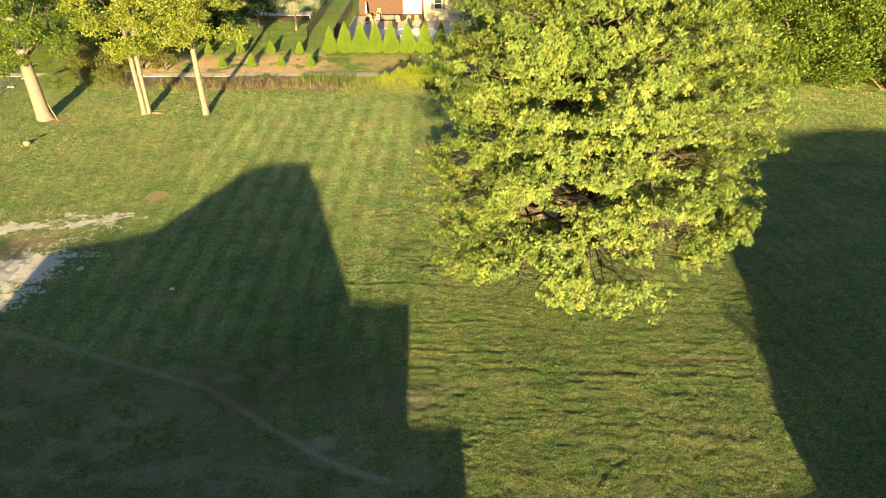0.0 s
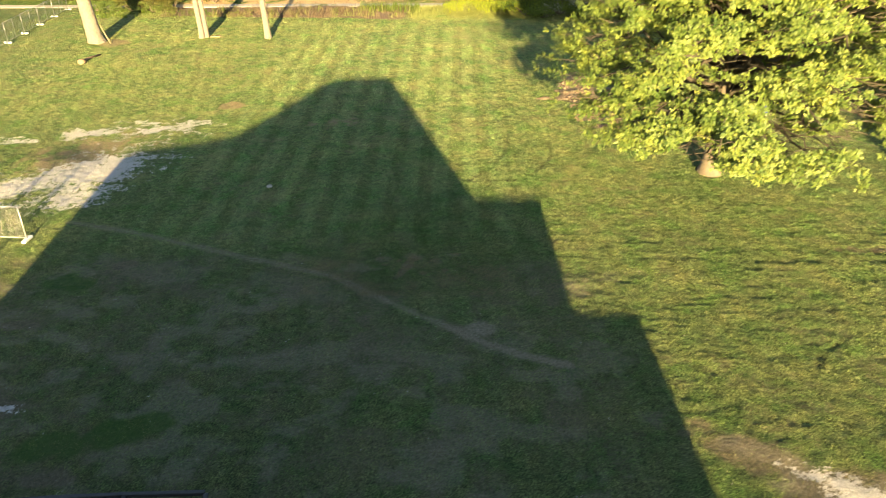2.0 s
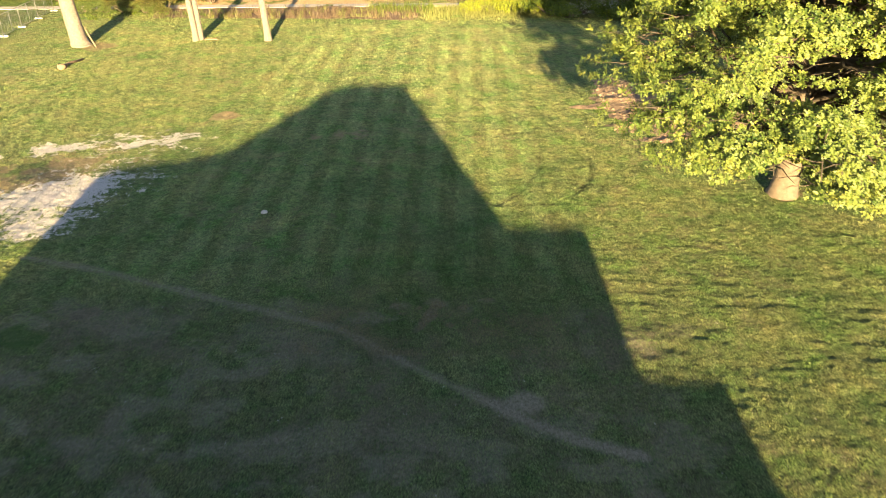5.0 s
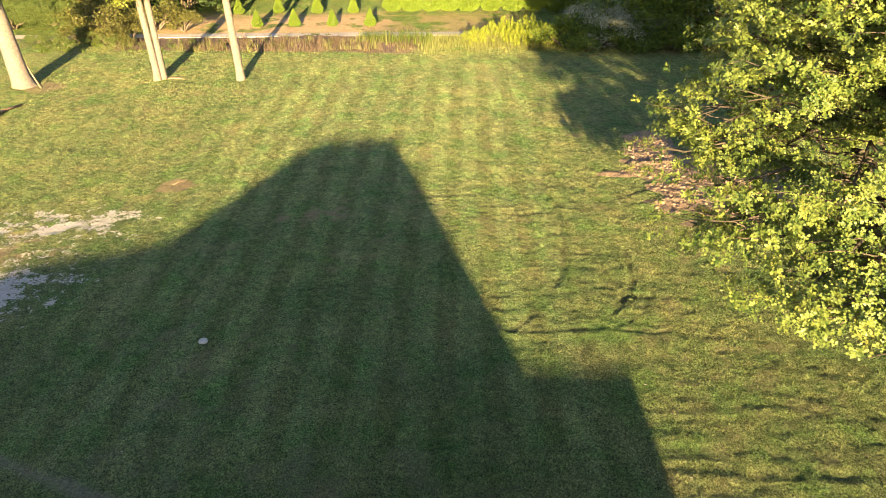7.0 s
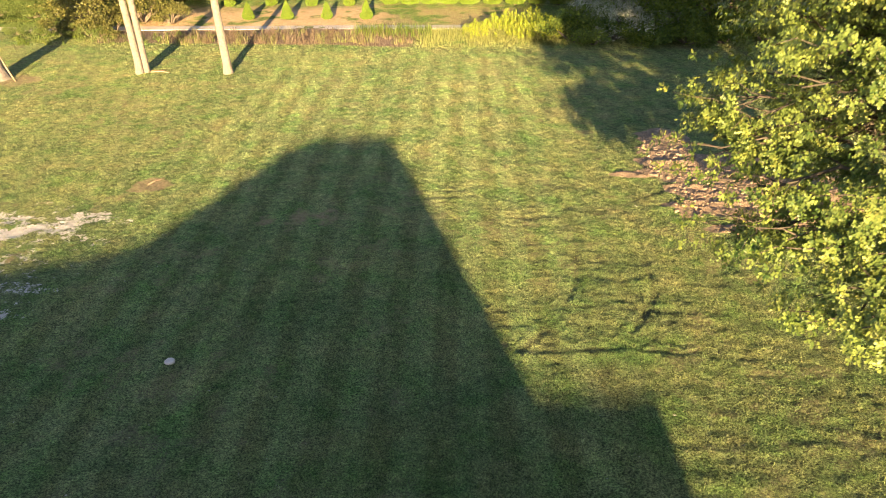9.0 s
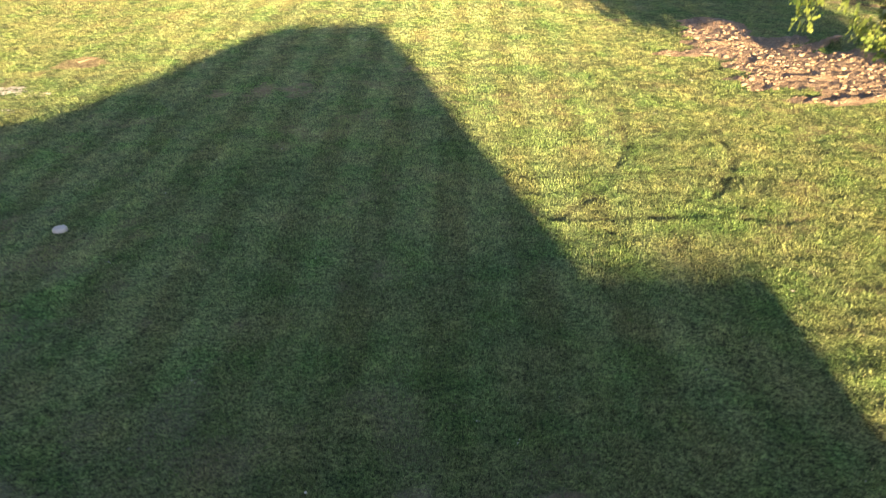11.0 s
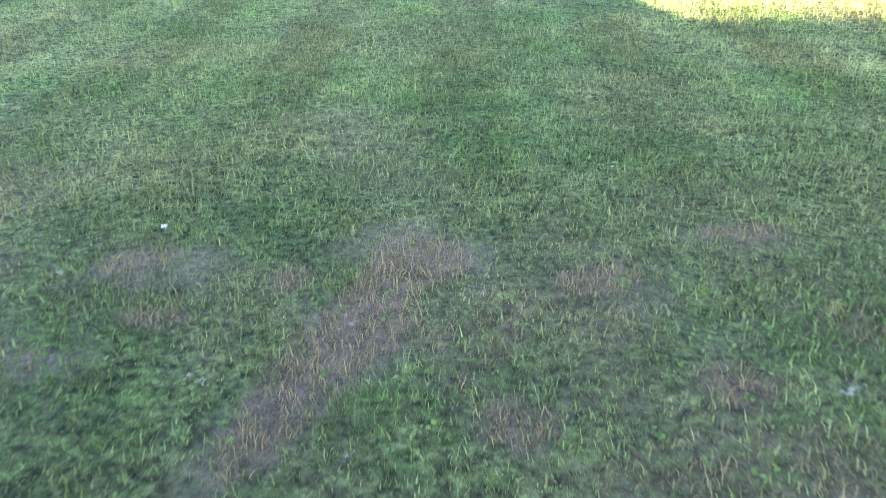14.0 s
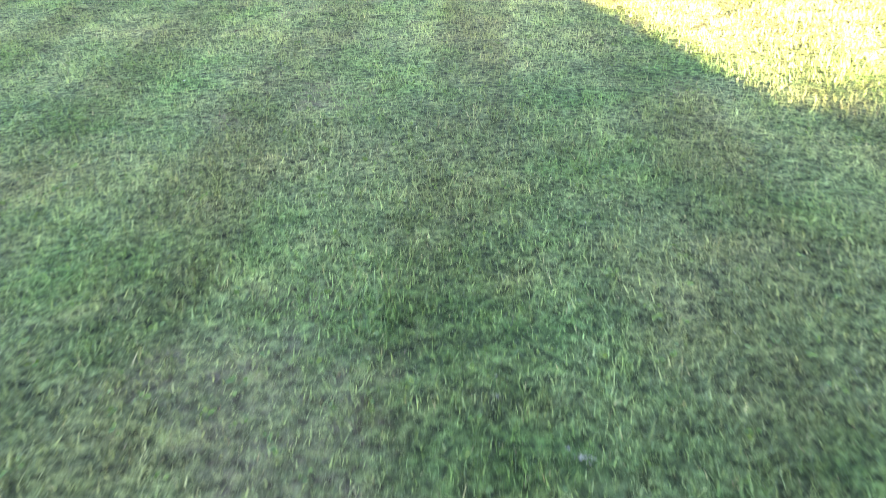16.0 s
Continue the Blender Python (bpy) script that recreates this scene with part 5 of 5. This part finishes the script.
def gravel():
    rng = np.random.default_rng(61)
    n = 5200
    x, y = rng.uniform(-19, -10.4, n), rng.uniform(10.9, 13.2, n)
    keep = (x < -11.3 + (rng.uniform(0, 1, n) ** 2) * 0.9) & (y < 12.9)
    x, y = x[keep], y[keep]
    z = ground_z(x, y)
    r = rng.uniform(0.018, 0.045, len(x))
    dirs = np.array([(1, 0, 0), (0, 1, 0), (-1, 0, 0), (0, -1, 0), (0, 0, 0.75), (0, 0, -0.6)])
    v = (np.stack([x, y, z + r * 0.4], 1)[:, None] + dirs[None] * (r[:, None, None] * rng.uniform(0.6, 1.2, (len(x), 6, 1)))).reshape(-1, 3)
    tri = np.array([(0, 1, 4), (1, 2, 4), (2, 3, 4), (3, 0, 4), (1, 0, 5), (2, 1, 5), (3, 2, 5), (0, 3, 5)])
    f = (np.arange(len(x))[:, None, None] * 6 + tri[None]).reshape(-1, 3)
    tagged(new("gravel", fast_mesh("gravel", v, f, PEBBLE)), "loose blue-grey gravel behind the black fence", "gravel", kind="stuff")


gravel()


def lying(name, x, y, build, label, category, turn=0.0, z=0.0):
    ob = new(name, bpy.data.meshes.new(name))
    bm, mat = build()
    bm.to_mesh(ob.data)
    bm.free()
    ob.data.materials.append(mat)
    zz = float(ground_z(np.array([x]), np.array([y]))[0])
    ob.matrix_world = pose(x, y, zz + z, 0, 0, turn)
    return tagged(ob, label, category)


def disc():
    bm = bmesh.new()
    prof = [(0.001, 0.075), (0.10, 0.078), (0.135, 0.07), (0.15, 0.05), (0.152, 0.0)]
    for (r0, z0), (r1, z1) in zip(prof, prof[1:]):
        n = 24
        for k in range(n):
            a, b = 2 * math.pi * k / n, 2 * math.pi * (k + 1) / n
            q = [bm.verts.new((r * math.cos(t), r * math.sin(t), z)) for r, t, z in ((r0, a, z0), (r1, a, z1), (r1, b, z1), (r0, b, z0))]
            bm.faces.new(q)
    bmesh.ops.remove_doubles(bm, verts=bm.verts, dist=0.001)
    return bm, CONCRETE


lying("drain_lid", -14.97, 34.6, disc, "round white plastic lid set in the grass", "lid")


def scrap():
    bm = bmesh.new()
    bmesh.ops.create_icosphere(bm, subdivisions=1, radius=0.024)
    for v in bm.verts:
        v.co = Vector((v.co.x * random.uniform(0.7, 1.4), v.co.y * random.uniform(0.6, 1.2), max(v.co.z * 0.55, -0.01)))
    return bm, WHITE


for x, y in ((-0.14, 17.0), (-13.55, 24.4), (-8.0, 15.5), (-20.5, 18.3), (-8.47, 27.54), (-5.66, 39.8), (-10.5, 50.8), (16.6, 26.9)):
    lying("litter", x, y, scrap, "small crumpled white scrap lying in the grass", "litter", random.uniform(0, 360))["group"] = "litter"


def log():
    bm = bmesh.new()
    tube(bm, [(0, 0, 0.15), (0.3, 0.0, 0.17), (0.55, 0.05, 0.15)], [0.22, 0.21, 0.18], 12)
    tube(bm, [(0.1, 0.2, 0.12), (1.2, 0.6, 0.14), (2.4, 0.9, 0.1)], [0.11, 0.10, 0.07], 8)
    return bm, PALE_WOOD


def thin_stick():
    bm = bmesh.new()
    tube(bm, [(0, 0, 0.03), (0.4, 0.03, 0.05), (0.75, -0.02, 0.035), (1.0, 0.04, 0.03)], [0.028, 0.025, 0.018, 0.008], 6)
    tube(bm, [(0.42, 0.03, 0.05), (0.6, 0.16, 0.06), (0.7, 0.22, 0.05)], [0.016, 0.012, 0.005], 5)
    return bm, PALE_WOOD


lying("fallen_stick", -20.45, 47.6, thin_stick, "thin forked dry stick on a bare patch of lawn", "stick", 58)
lying("cut_log", -35.0, 57.4, log, "short cut log with a pale sawn end on the lawn", "log", 55)


def stick():
    bm = bmesh.new()
    tube(bm, [(0, 0, 0), (-0.35, 0.05, 0.8), (-0.62, 0.1, 1.55)], [0.06, 0.055, 0.04], 7)
    return bm, PALE_WOOD


lying("leaning_branch", -35.05, 63.75, stick, "pale bare branch leaning on the big trunk", "branch")


def branch_on_ground():
    bm = bmesh.new()
    tube(bm, [(0, 0, 0.06), (0.6, 0.1, 0.1), (1.3, 0.05, 0.05)], [0.07, 0.05, 0.02], 6)
    tube(bm, [(0.4, 0.05, 0.08), (0.9, 0.4, 0.12)], [0.04, 0.015], 5)
    return bm, PALE_WOOD


lying("fallen_branch", -26.9, 65.5, branch_on_ground, "broken branch lying at a tree's foot", "branch", -10)


def post_sign():
    ob = thing("post_sign", pose(13.2, 45.0, 0, 0, 0, 25), "white board sign hanging from a pale wooden post", "sign")
    bm = boxed(-0.05, -0.05, -0.2, 0.05, 0.05, 2.3, bevel=0.008)
    part("post", bm, PALE_WOOD, ob)
    bm = boxed(-0.95, -0.05, 2.05, 0.05, 0.04, 2.14, bevel=0.008)
    part("arm", bm, PALE_WOOD, ob)
    bm = boxed(-0.88, -0.015, 1.25, -0.12, 0.015, 1.98, bevel=0.004)
    part("board", bm, WHITE, ob, "white printed board")
    for z, h, w in ((1.62, 0.10, 0.5), (1.42, 0.07, 0.56), (1.8, 0.06, 0.36)):
        bm = boxed(-0.5 - w / 2, -0.021, z, -0.5 + w / 2, -0.017, z + h)
        part("print_bar", bm, NAVY, ob)


post_sign()


def yard_sign():
    ob = thing("yard_sign", pose(14.2, 44.8, 0, -28, 0, 18), "navy yard sign with white lettering on a wire stake", "sign")
    bm = boxed(-0.5, -0.012, 0.30, 0.5, 0.012, 1.0, bevel=0.004)
    part("board", bm, NAVY, ob)
    for z, w in ((0.80, 0.66), (0.64, 0.5), (0.46, 0.72)):
        bm = boxed(-w / 2, -0.018, z, w / 2, -0.014, z + 0.09)
        part("print_bar", bm, WHITE, ob)
    for x in (-0.3, 0.3):
        bm = bmesh.new()
        tube(bm, [(x, 0.02, -0.12), (x, 0.02, 0.7)], [0.008, 0.008], 6)
        part("stake", bm, STEEL, ob)


yard_sign()


# ---------------------------------------------------------------- poles and a thin tree behind the viewpoint, for their shade on the lawn
def utility_pole(x, end, label):
    h = (end - Y0) * TAN_EL
    ob = thing("utility_pole", pose(x + (end - Y0) * TAN_AZ, Y0, 0), label, "pole")
    bm = bmesh.new()
    tube(bm, [(0, 0, -0.3), (0, 0, h)], [0.12, 0.08], 10)
    part("pole", bm, BARK, ob)
    bm = boxed(-1.1, -0.05, h - 0.5, 1.1, 0.05, h - 0.38, bevel=0.01)
    part("crossarm", bm, BARK, ob)
    bm = bmesh.new()
    tube(bm, [(-1.0, 0, h - 0.35), (-10, 0.1, h - 0.75), (-22, 0.2, h - 0.6)], [0.035] * 3, 6)
    part("cable", bm, BLACK_BOARD, ob)


utility_pole(-28.0, 42.0, "tall wooden utility pole with a crossarm and cable")
utility_pole(-26.4, 41.0, "tall wooden utility pole with a crossarm and cable")


def thin_tree():
    rng = np.random.default_rng(71)
    y = 1.0
    fork, top = (25.0 - y) * TAN_EL, (34.5 - y) * TAN_EL
    tree = thing("thin_tree", pose(18.4 + 26 * TAN_AZ, y, 0), "thin sparse tree with few leaves", "tree")
    bm = bmesh.new()
    tube(bm, [(0.3, 0, -0.2), (0.1, 0, fork * 0.6), (0, 0, fork)], [0.16, 0.11, 0.07], 8)
    part("trunk", bm, BARK, tree)
    tips = []
    for k in range(7):
        e = np.array([-1.5 + 0.32 * k + rng.uniform(-0.1, 0.1), rng.uniform(-0.6, 0.6), top - rng.uniform(0, 0.75)])
        bm = bmesh.new()
        way = limb_path(rng, (0, 0, fork * rng.uniform(0.9, 1.0)), e, 6, 0.02)
        tube(bm, way, [0.05, 0.045, 0.04, 0.034, 0.028, 0.02, 0.012], 5)
        for q in way[2:]:
            tube(bm, [q, tuple(np.array(q) + np.array([rng.uniform(-0.4, 0.4), rng.uniform(-0.3, 0.3), rng.uniform(0.1, 0.35)]))], [0.02, 0.01], 4)
        part("limb", bm, BARK, tree)
        tips.append((e, (0.3, 0.3, 0.3)))
        tips.append((np.array(way[4]), (0.3, 0.3, 0.25)))
    part("crown", crown_mesh("crown", rng, tips, WOOD_LEAF, 7, 6, 0.15, 0.15), None, tree)


thin_tree()


# ---------------------------------------------------------------- the yard with the pool behind the cedar screen
BRICK = plain("red_brick", (0.06, 0.032, 0.026), (0.10, 0.058, 0.045), 4, 0.85)
PAVER = plain("pale_paver", (0.44, 0.38, 0.34), (0.56, 0.50, 0.45), 2, 0.8)
SHUTTER = plain("grey_shutter", (0.10, 0.11, 0.13), (0.16, 0.17, 0.19), 4, 0.6)
CHAIR_WOOD = plain("tan_slats", (0.24, 0.17, 0.12), (0.34, 0.26, 0.19), 4, 0.7)
CUSHION = plain("pale_cushion", (0.55, 0.50, 0.44), (0.68, 0.62, 0.55), 6, 0.9)
RED_CLOTH = plain("red_cloth", (0.42, 0.03, 0.025), (0.55, 0.06, 0.04), 5, 0.9)
BLUE_CLOTH = plain("blue_cloth", (0.16, 0.20, 0.42), (0.26, 0.31, 0.55), 5, 0.9)
DARK_GLASS, _nt, _b = material("window_glass")
_b.inputs["Base Color"].default_value, _b.inputs["Roughness"].default_value = (0.03, 0.04, 0.05, 1), 0.06
WATER, _nt, _b = material("pool_water")
_nt.links.new(ramp(_nt, noise_node(_nt, 0.6, 3, 0.5, position(_nt)), ((0.3, (0.09, 0.36, 0.64)), (0.7, (0.16, 0.48, 0.74)))), _b.inputs["Base Color"])
_b.inputs["Roughness"].default_value = 0.12
bump(_nt, _b, noise_node(_nt, 4, 3, 0.5, position(_nt)), 0.15, 0.02)

patio = thing("patio", pose(0, 0, 0), "pale paved pool patio behind the cedars", "patio", kind="structure")
for i in range(9):
    for j in range(8):
        x0, y0 = -12.6 + i * 1.9, 91.2 + j * 1.9
        if -9.0 < x0 + 0.95 < 3.4 and 95.0 < y0 + 0.95 < 98.9:
            continue
        part("paver", boxed(x0, y0, -0.1, x0 + 1.885, y0 + 1.885, 0.16, bevel=0.012), PAVER, patio)
pool = thing("swimming_pool", pose(0, 0, 0), "rectangular blue swimming pool let into the patio", "pool")
part("water", boxed(-8.9, 95.1, -0.4, 2.5, 98.5, 0.17), WATER, pool)
for a in ((-9.3, 94.8, 0.0, 2.9, 95.1, 0.22), (-9.3, 98.5, 0.0, 2.9, 98.8, 0.22), (-9.3, 95.1, 0.0, -8.9, 98.5, 0.22), (2.5, 95.1, 0.0, 2.9, 98.5, 0.22)):
    part("coping", boxed(*a, bevel=0.02), CONCRETE, pool)


def pool_house():
    house = thing("back_house", pose(0, 0, 0), "cream sided house with a brick porch and shuttered window", "house")
    part("wall", boxed(-2.7, 103.5, -0.2, 2.3, 113, 6.2), SIDING, house)
    for k in range(30):
        part("siding_board", boxed(-2.72, 103.462, 0.05 + k * 0.2, 2.32, 103.497, 0.235 + k * 0.2, bevel=0.006), SIDING, house)
    part("wall", boxed(2.3, 104.6, -0.2, 6.5, 113, 6.2), SIDING, house)
    part("wall", boxed(-12, 107.5, -0.2, -2.7, 113, 6.2), BRICK, house)
    part("porch_floor", boxed(-9.4, 103.2, -0.1, -2.75, 107.5, 0.2, bevel=0.02), BRICK, house)
    part("column", boxed(2.42, 103.5, 0, 2.7, 103.8, 5.5, bevel=0.01), WHITE, house)
    part("white_door", boxed(-5.8, 107.42, 0.2, -3.2, 107.49, 3.4, bevel=0.01), WHITE, house, "wide white panelled door")
    w = part("window", boxed(-1.35, 103.42, 1.65, -0.2, 103.46, 3.2), WHITE, house)
    part("pane", boxed(-1.25, 103.405, 1.75, -0.3, 103.418, 2.4), DARK_GLASS, w)
    part("pane", boxed(-1.25, 103.405, 2.46, -0.3, 103.418, 3.1), DARK_GLASS, w)
    for x in (-1.78, -0.18):
        part("shutter", boxed(x, 103.41, 1.6, x + 0.4, 103.455, 3.25, bevel=0.008), SHUTTER, house)
    d = part("door", boxed(2.9, 104.52, 0.0, 3.9, 104.59, 2.4, bevel=0.01), WHITE, house)
    part("pane", boxed(3.05, 104.505, 0.9, 3.75, 104.517, 2.2), DARK_GLASS, d)
    bm = bmesh.new()
    v = [bm.verts.new(c) for c in ((-12.5, 102.9, 6.1), (7, 102.9, 6.1), (7, 113.5, 6.1), (-12.5, 113.5, 6.1), (-9, 108.2, 9.6), (4, 108.2, 9.6))]
    for q in ((0, 1, 5, 4), (1, 2, 5), (2, 3, 4, 5), (3, 0, 4), (0, 3, 2, 1)):
        bm.faces.new([v[i] for i in q])
    part("roof", bm, SHINGLE, house)


pool_house()


def lounge_chair(cloth, seat_h=0.38):
    ob = thing("patio_chair", pose(0, 0, -50), "slatted tan patio chair on the pool terrace", "chair")
    for k in range(5):
        part("slat", boxed(-0.30 + k * 0.125, -0.3, seat_h, -0.19 + k * 0.125, 0.28, seat_h + 0.025, bevel=0.005), CHAIR_WOOD, ob)
        s = part("back_slat", boxed(-0.30 + k * 0.125, 0, 0, -0.19 + k * 0.125, 0.022, 0.72 - 0.04 * abs(k - 2), bevel=0.005), CHAIR_WOOD, ob)
        s.matrix_local = pose(0, 0.26, seat_h, -18)
    for x in (-0.36, 0.36):
        part("arm", boxed(x - 0.07, -0.36, 0.58, x + 0.07, 0.36, 0.605, bevel=0.006), CHAIR_WOOD, ob)
        for y in (-0.3, 0.28):
            part("leg", boxed(x - 0.035, y - 0.04, 0, x + 0.035, y + 0.04, 0.58, bevel=0.006), CHAIR_WOOD, ob)
    part("cushion", boxed(-0.28, -0.28, seat_h + 0.026, 0.28, 0.24, seat_h + 0.10, bevel=0.03), cloth, ob)
    return ob


chair = lounge_chair(CUSHION)
chair["group"] = "patio chairs"
chair.matrix_world = pose(-10.0, 102.0, 0.16, 0, 0, 10)
for x, y, turn in ((-9.0, 102.3, -10), (-6.2, 101.4, 0), (-4.8, 101.4, -15), (-3.5, 101.6, 20), (-3.1, 100.6, 60)):
    copy_thing(chair, pose(x, y, 0.16, 0, 0, turn))
red = lounge_chair(RED_CLOTH)
red["label"] = "red-cushioned patio chair under the brick porch"
red.matrix_world = pose(-9.2, 106.0, 0.2, 0, 0, -20)

umbrella = thing("closed_umbrella", pose(-10.6, 103.5, 0.16), "closed pale blue garden umbrella on a pole", "umbrella")
bm = bmesh.new()
tube(bm, [(0, 0, 0), (0, 0, 2.5)], [0.03, 0.025], 8)
part("pole", bm, STEEL, umbrella)
bm = bmesh.new()
tube(bm, [(0, 0, 0.9), (0, 0, 1.1), (0, 0, 1.8), (0, 0, 2.45)], [0.10, 0.2, 0.14, 0.04], 10)
part("canopy", bm, BLUE_CLOTH, umbrella)
bm = bmesh.new()
tube(bm, [(0, 0, 0), (0, 0, 0.1)], [0.3, 0.25], 12)
part("base", bm, BLACK_BOARD, umbrella)
grill = thing("kettle_grill", pose(-10.2, 101.2, 0.16), "black kettle grill on three legs", "grill")
bm = bmesh.new()
bmesh.ops.create_uvsphere(bm, u_segments=14, v_segments=8, radius=0.3, matrix=Matrix.Translation((0, 0, 0.75)))
part("bowl", bm, BLACK_BOARD, grill)
for k in range(3):
    a = 2 * math.pi * k / 3
    bm = bmesh.new()
    tube(bm, [(0.14 * math.cos(a), 0.14 * math.sin(a), 0.55), (0.3 * math.cos(a), 0.3 * math.sin(a), 0)], [0.015, 0.015], 6)
    part("leg", bm, STEEL, grill)

rug = tagged(new("outdoor_rug", mesh_of("outdoor_rug", [(-8.8, 104.0, 0.205), (-6.4, 104.0, 0.205), (-6.4, 106.4, 0.205), (-8.8, 106.4, 0.205), (-8.8, 104.0, 0.22), (-6.4, 104.0, 0.22), (-6.4, 106.4, 0.22), (-8.8, 106.4, 0.22)],
             [(0, 1, 5, 4), (1, 2, 6, 5), (2, 3, 7, 6), (3, 0, 4, 7), (4, 5, 6, 7)], CUSHION)), "pale patterned rug on the brick porch", "rug")


def iron_fence(x, y0, y1, label):
    fence = thing("iron_fence", pose(0, 0, 0), label, "fence")
    for z in (0.15, 1.3):
        part("rail", boxed(x - 0.02, y0, z, x + 0.02, y1, z + 0.04), BLACK_BOARD, fence)
    bm = bmesh.new()
    n = int((y1 - y0) / 0.10)
    for k in range(n):
        box(bm, x - 0.012, y0 + k * 0.10, 0.05, x + 0.012, y0 + k * 0.10 + 0.024, 1.4)
    part("pickets", bm, BLACK_BOARD, fence)
    y = y0
    while y <= y1:
        part("post", boxed(x - 0.03, y - 0.03, -0.1, x + 0.03, y + 0.03, 1.5), BLACK_BOARD, fence)
        y += 2.4


iron_fence(-17.2, 94.3, 112, "black iron picket fence across the neighbouring lawn")
iron_fence(-13.6, 93.5, 112, "black iron picket fence beside the pool terrace")

steps = thing("stone_terrace", pose(0, 0, 0), "low pale stone terrace edge in the yard", "terrace")
for k in range(8):
    part("stone", boxed(-28.4 + k * 1.2, 104.8, -0.1, -27.22 + k * 1.2, 105.5, 0.35, bevel=0.03), BRICK, steps)
    part("stone", boxed(-28.2 + k * 1.2, 105.5, -0.1, -27.02 + k * 1.2, 107.5, 0.55, bevel=0.03), PAVER, steps)
def yard_tree():
    """A straight clean trunk under a small pale crown."""
    rng = np.random.default_rng(81)
    tree = thing("young_yard_tree", pose(0, 0, -50), "young pale-leaved tree with a straight trunk in the yard", "tree")
    bm = bmesh.new()
    tube(bm, [(0, 0, -0.1), (0, 0, 0.2), (0.03, 0, 1.6), (0, 0.02, 3.0), (0.02, 0, 4.4)], [0.19, 0.14, 0.12, 0.09, 0.02], 10)
    part("trunk", bm, PALE_BARK, tree)
    lobes = ring_lobes(81, 20, 0, 0, 2.6, 5.0, 1.9, 0.5, 0.8)
    for c, r in lobes[:9]:
        bm = bmesh.new()
        tube(bm, limb_path(rng, (0, 0, rng.uniform(1.9, 3.0)), c, 4, 0.04), [0.05, 0.04, 0.03, 0.02, 0.008], 5)
        part("limb", bm, BARK, tree)
    part("crown", crown_mesh("crown", rng, lobes, GREY_LEAF, 34, 14, 0.2, 0.14, 0.7, 0.65, 0.45, -0.6), None, tree)
    return tree


place(yard_tree(),
      [(-19.3, 98.4, 0, 1.0), (-24.8, 101.0, 70, 1.0)], "young yard trees")

def traffic_drum():
    """A ribbed plastic drum with two pale bands on a rubber ring."""
    drum = thing("traffic_drum", pose(-59.3, 104.7, 0.02), "orange plastic traffic drum with white bands", "traffic drum")
    for name, mat, prof in (("base", BLACK_BOARD, [(0, 0.40), (0.08, 0.36)]), ("body", DRUM_ORANGE, [(0.08, 0.30), (0.40, 0.28), (0.41, 0.27), (0.72, 0.26), (0.73, 0.25), (1.02, 0.23), (1.06, 0.15)]),
                            ("band", WHITE, [(0.44, 0.283), (0.56, 0.278)]), ("band", WHITE, [(0.76, 0.262), (0.86, 0.257)])):
        bm = bmesh.new()
        tube(bm, [(0, 0, z) for z, r in prof], [r for z, r in prof], 18)
        part(name, bm, mat, drum)


DRUM_ORANGE = plain("orange_plastic", (0.72, 0.13, 0.015), (0.82, 0.18, 0.025), 2.0, 0.5)
traffic_drum()

road = tagged(new("road", mesh_of("road", [(-62, 40, 0.02), (-51.4, 62, 0.02), (-51.0, 120, 0.02), (-62, 140, 0.02), (-62, 40, -0.2), (-51.4, 62, -0.2), (-51.0, 120, -0.2), (-62, 140, -0.2)],
              [(0, 1, 2, 3), (1, 0, 4, 5), (2, 1, 5, 6), (3, 2, 6, 7), (0, 3, 7, 4)], CONCRETE)), "pale concrete drive beyond the temporary fence", "road", kind="structure")
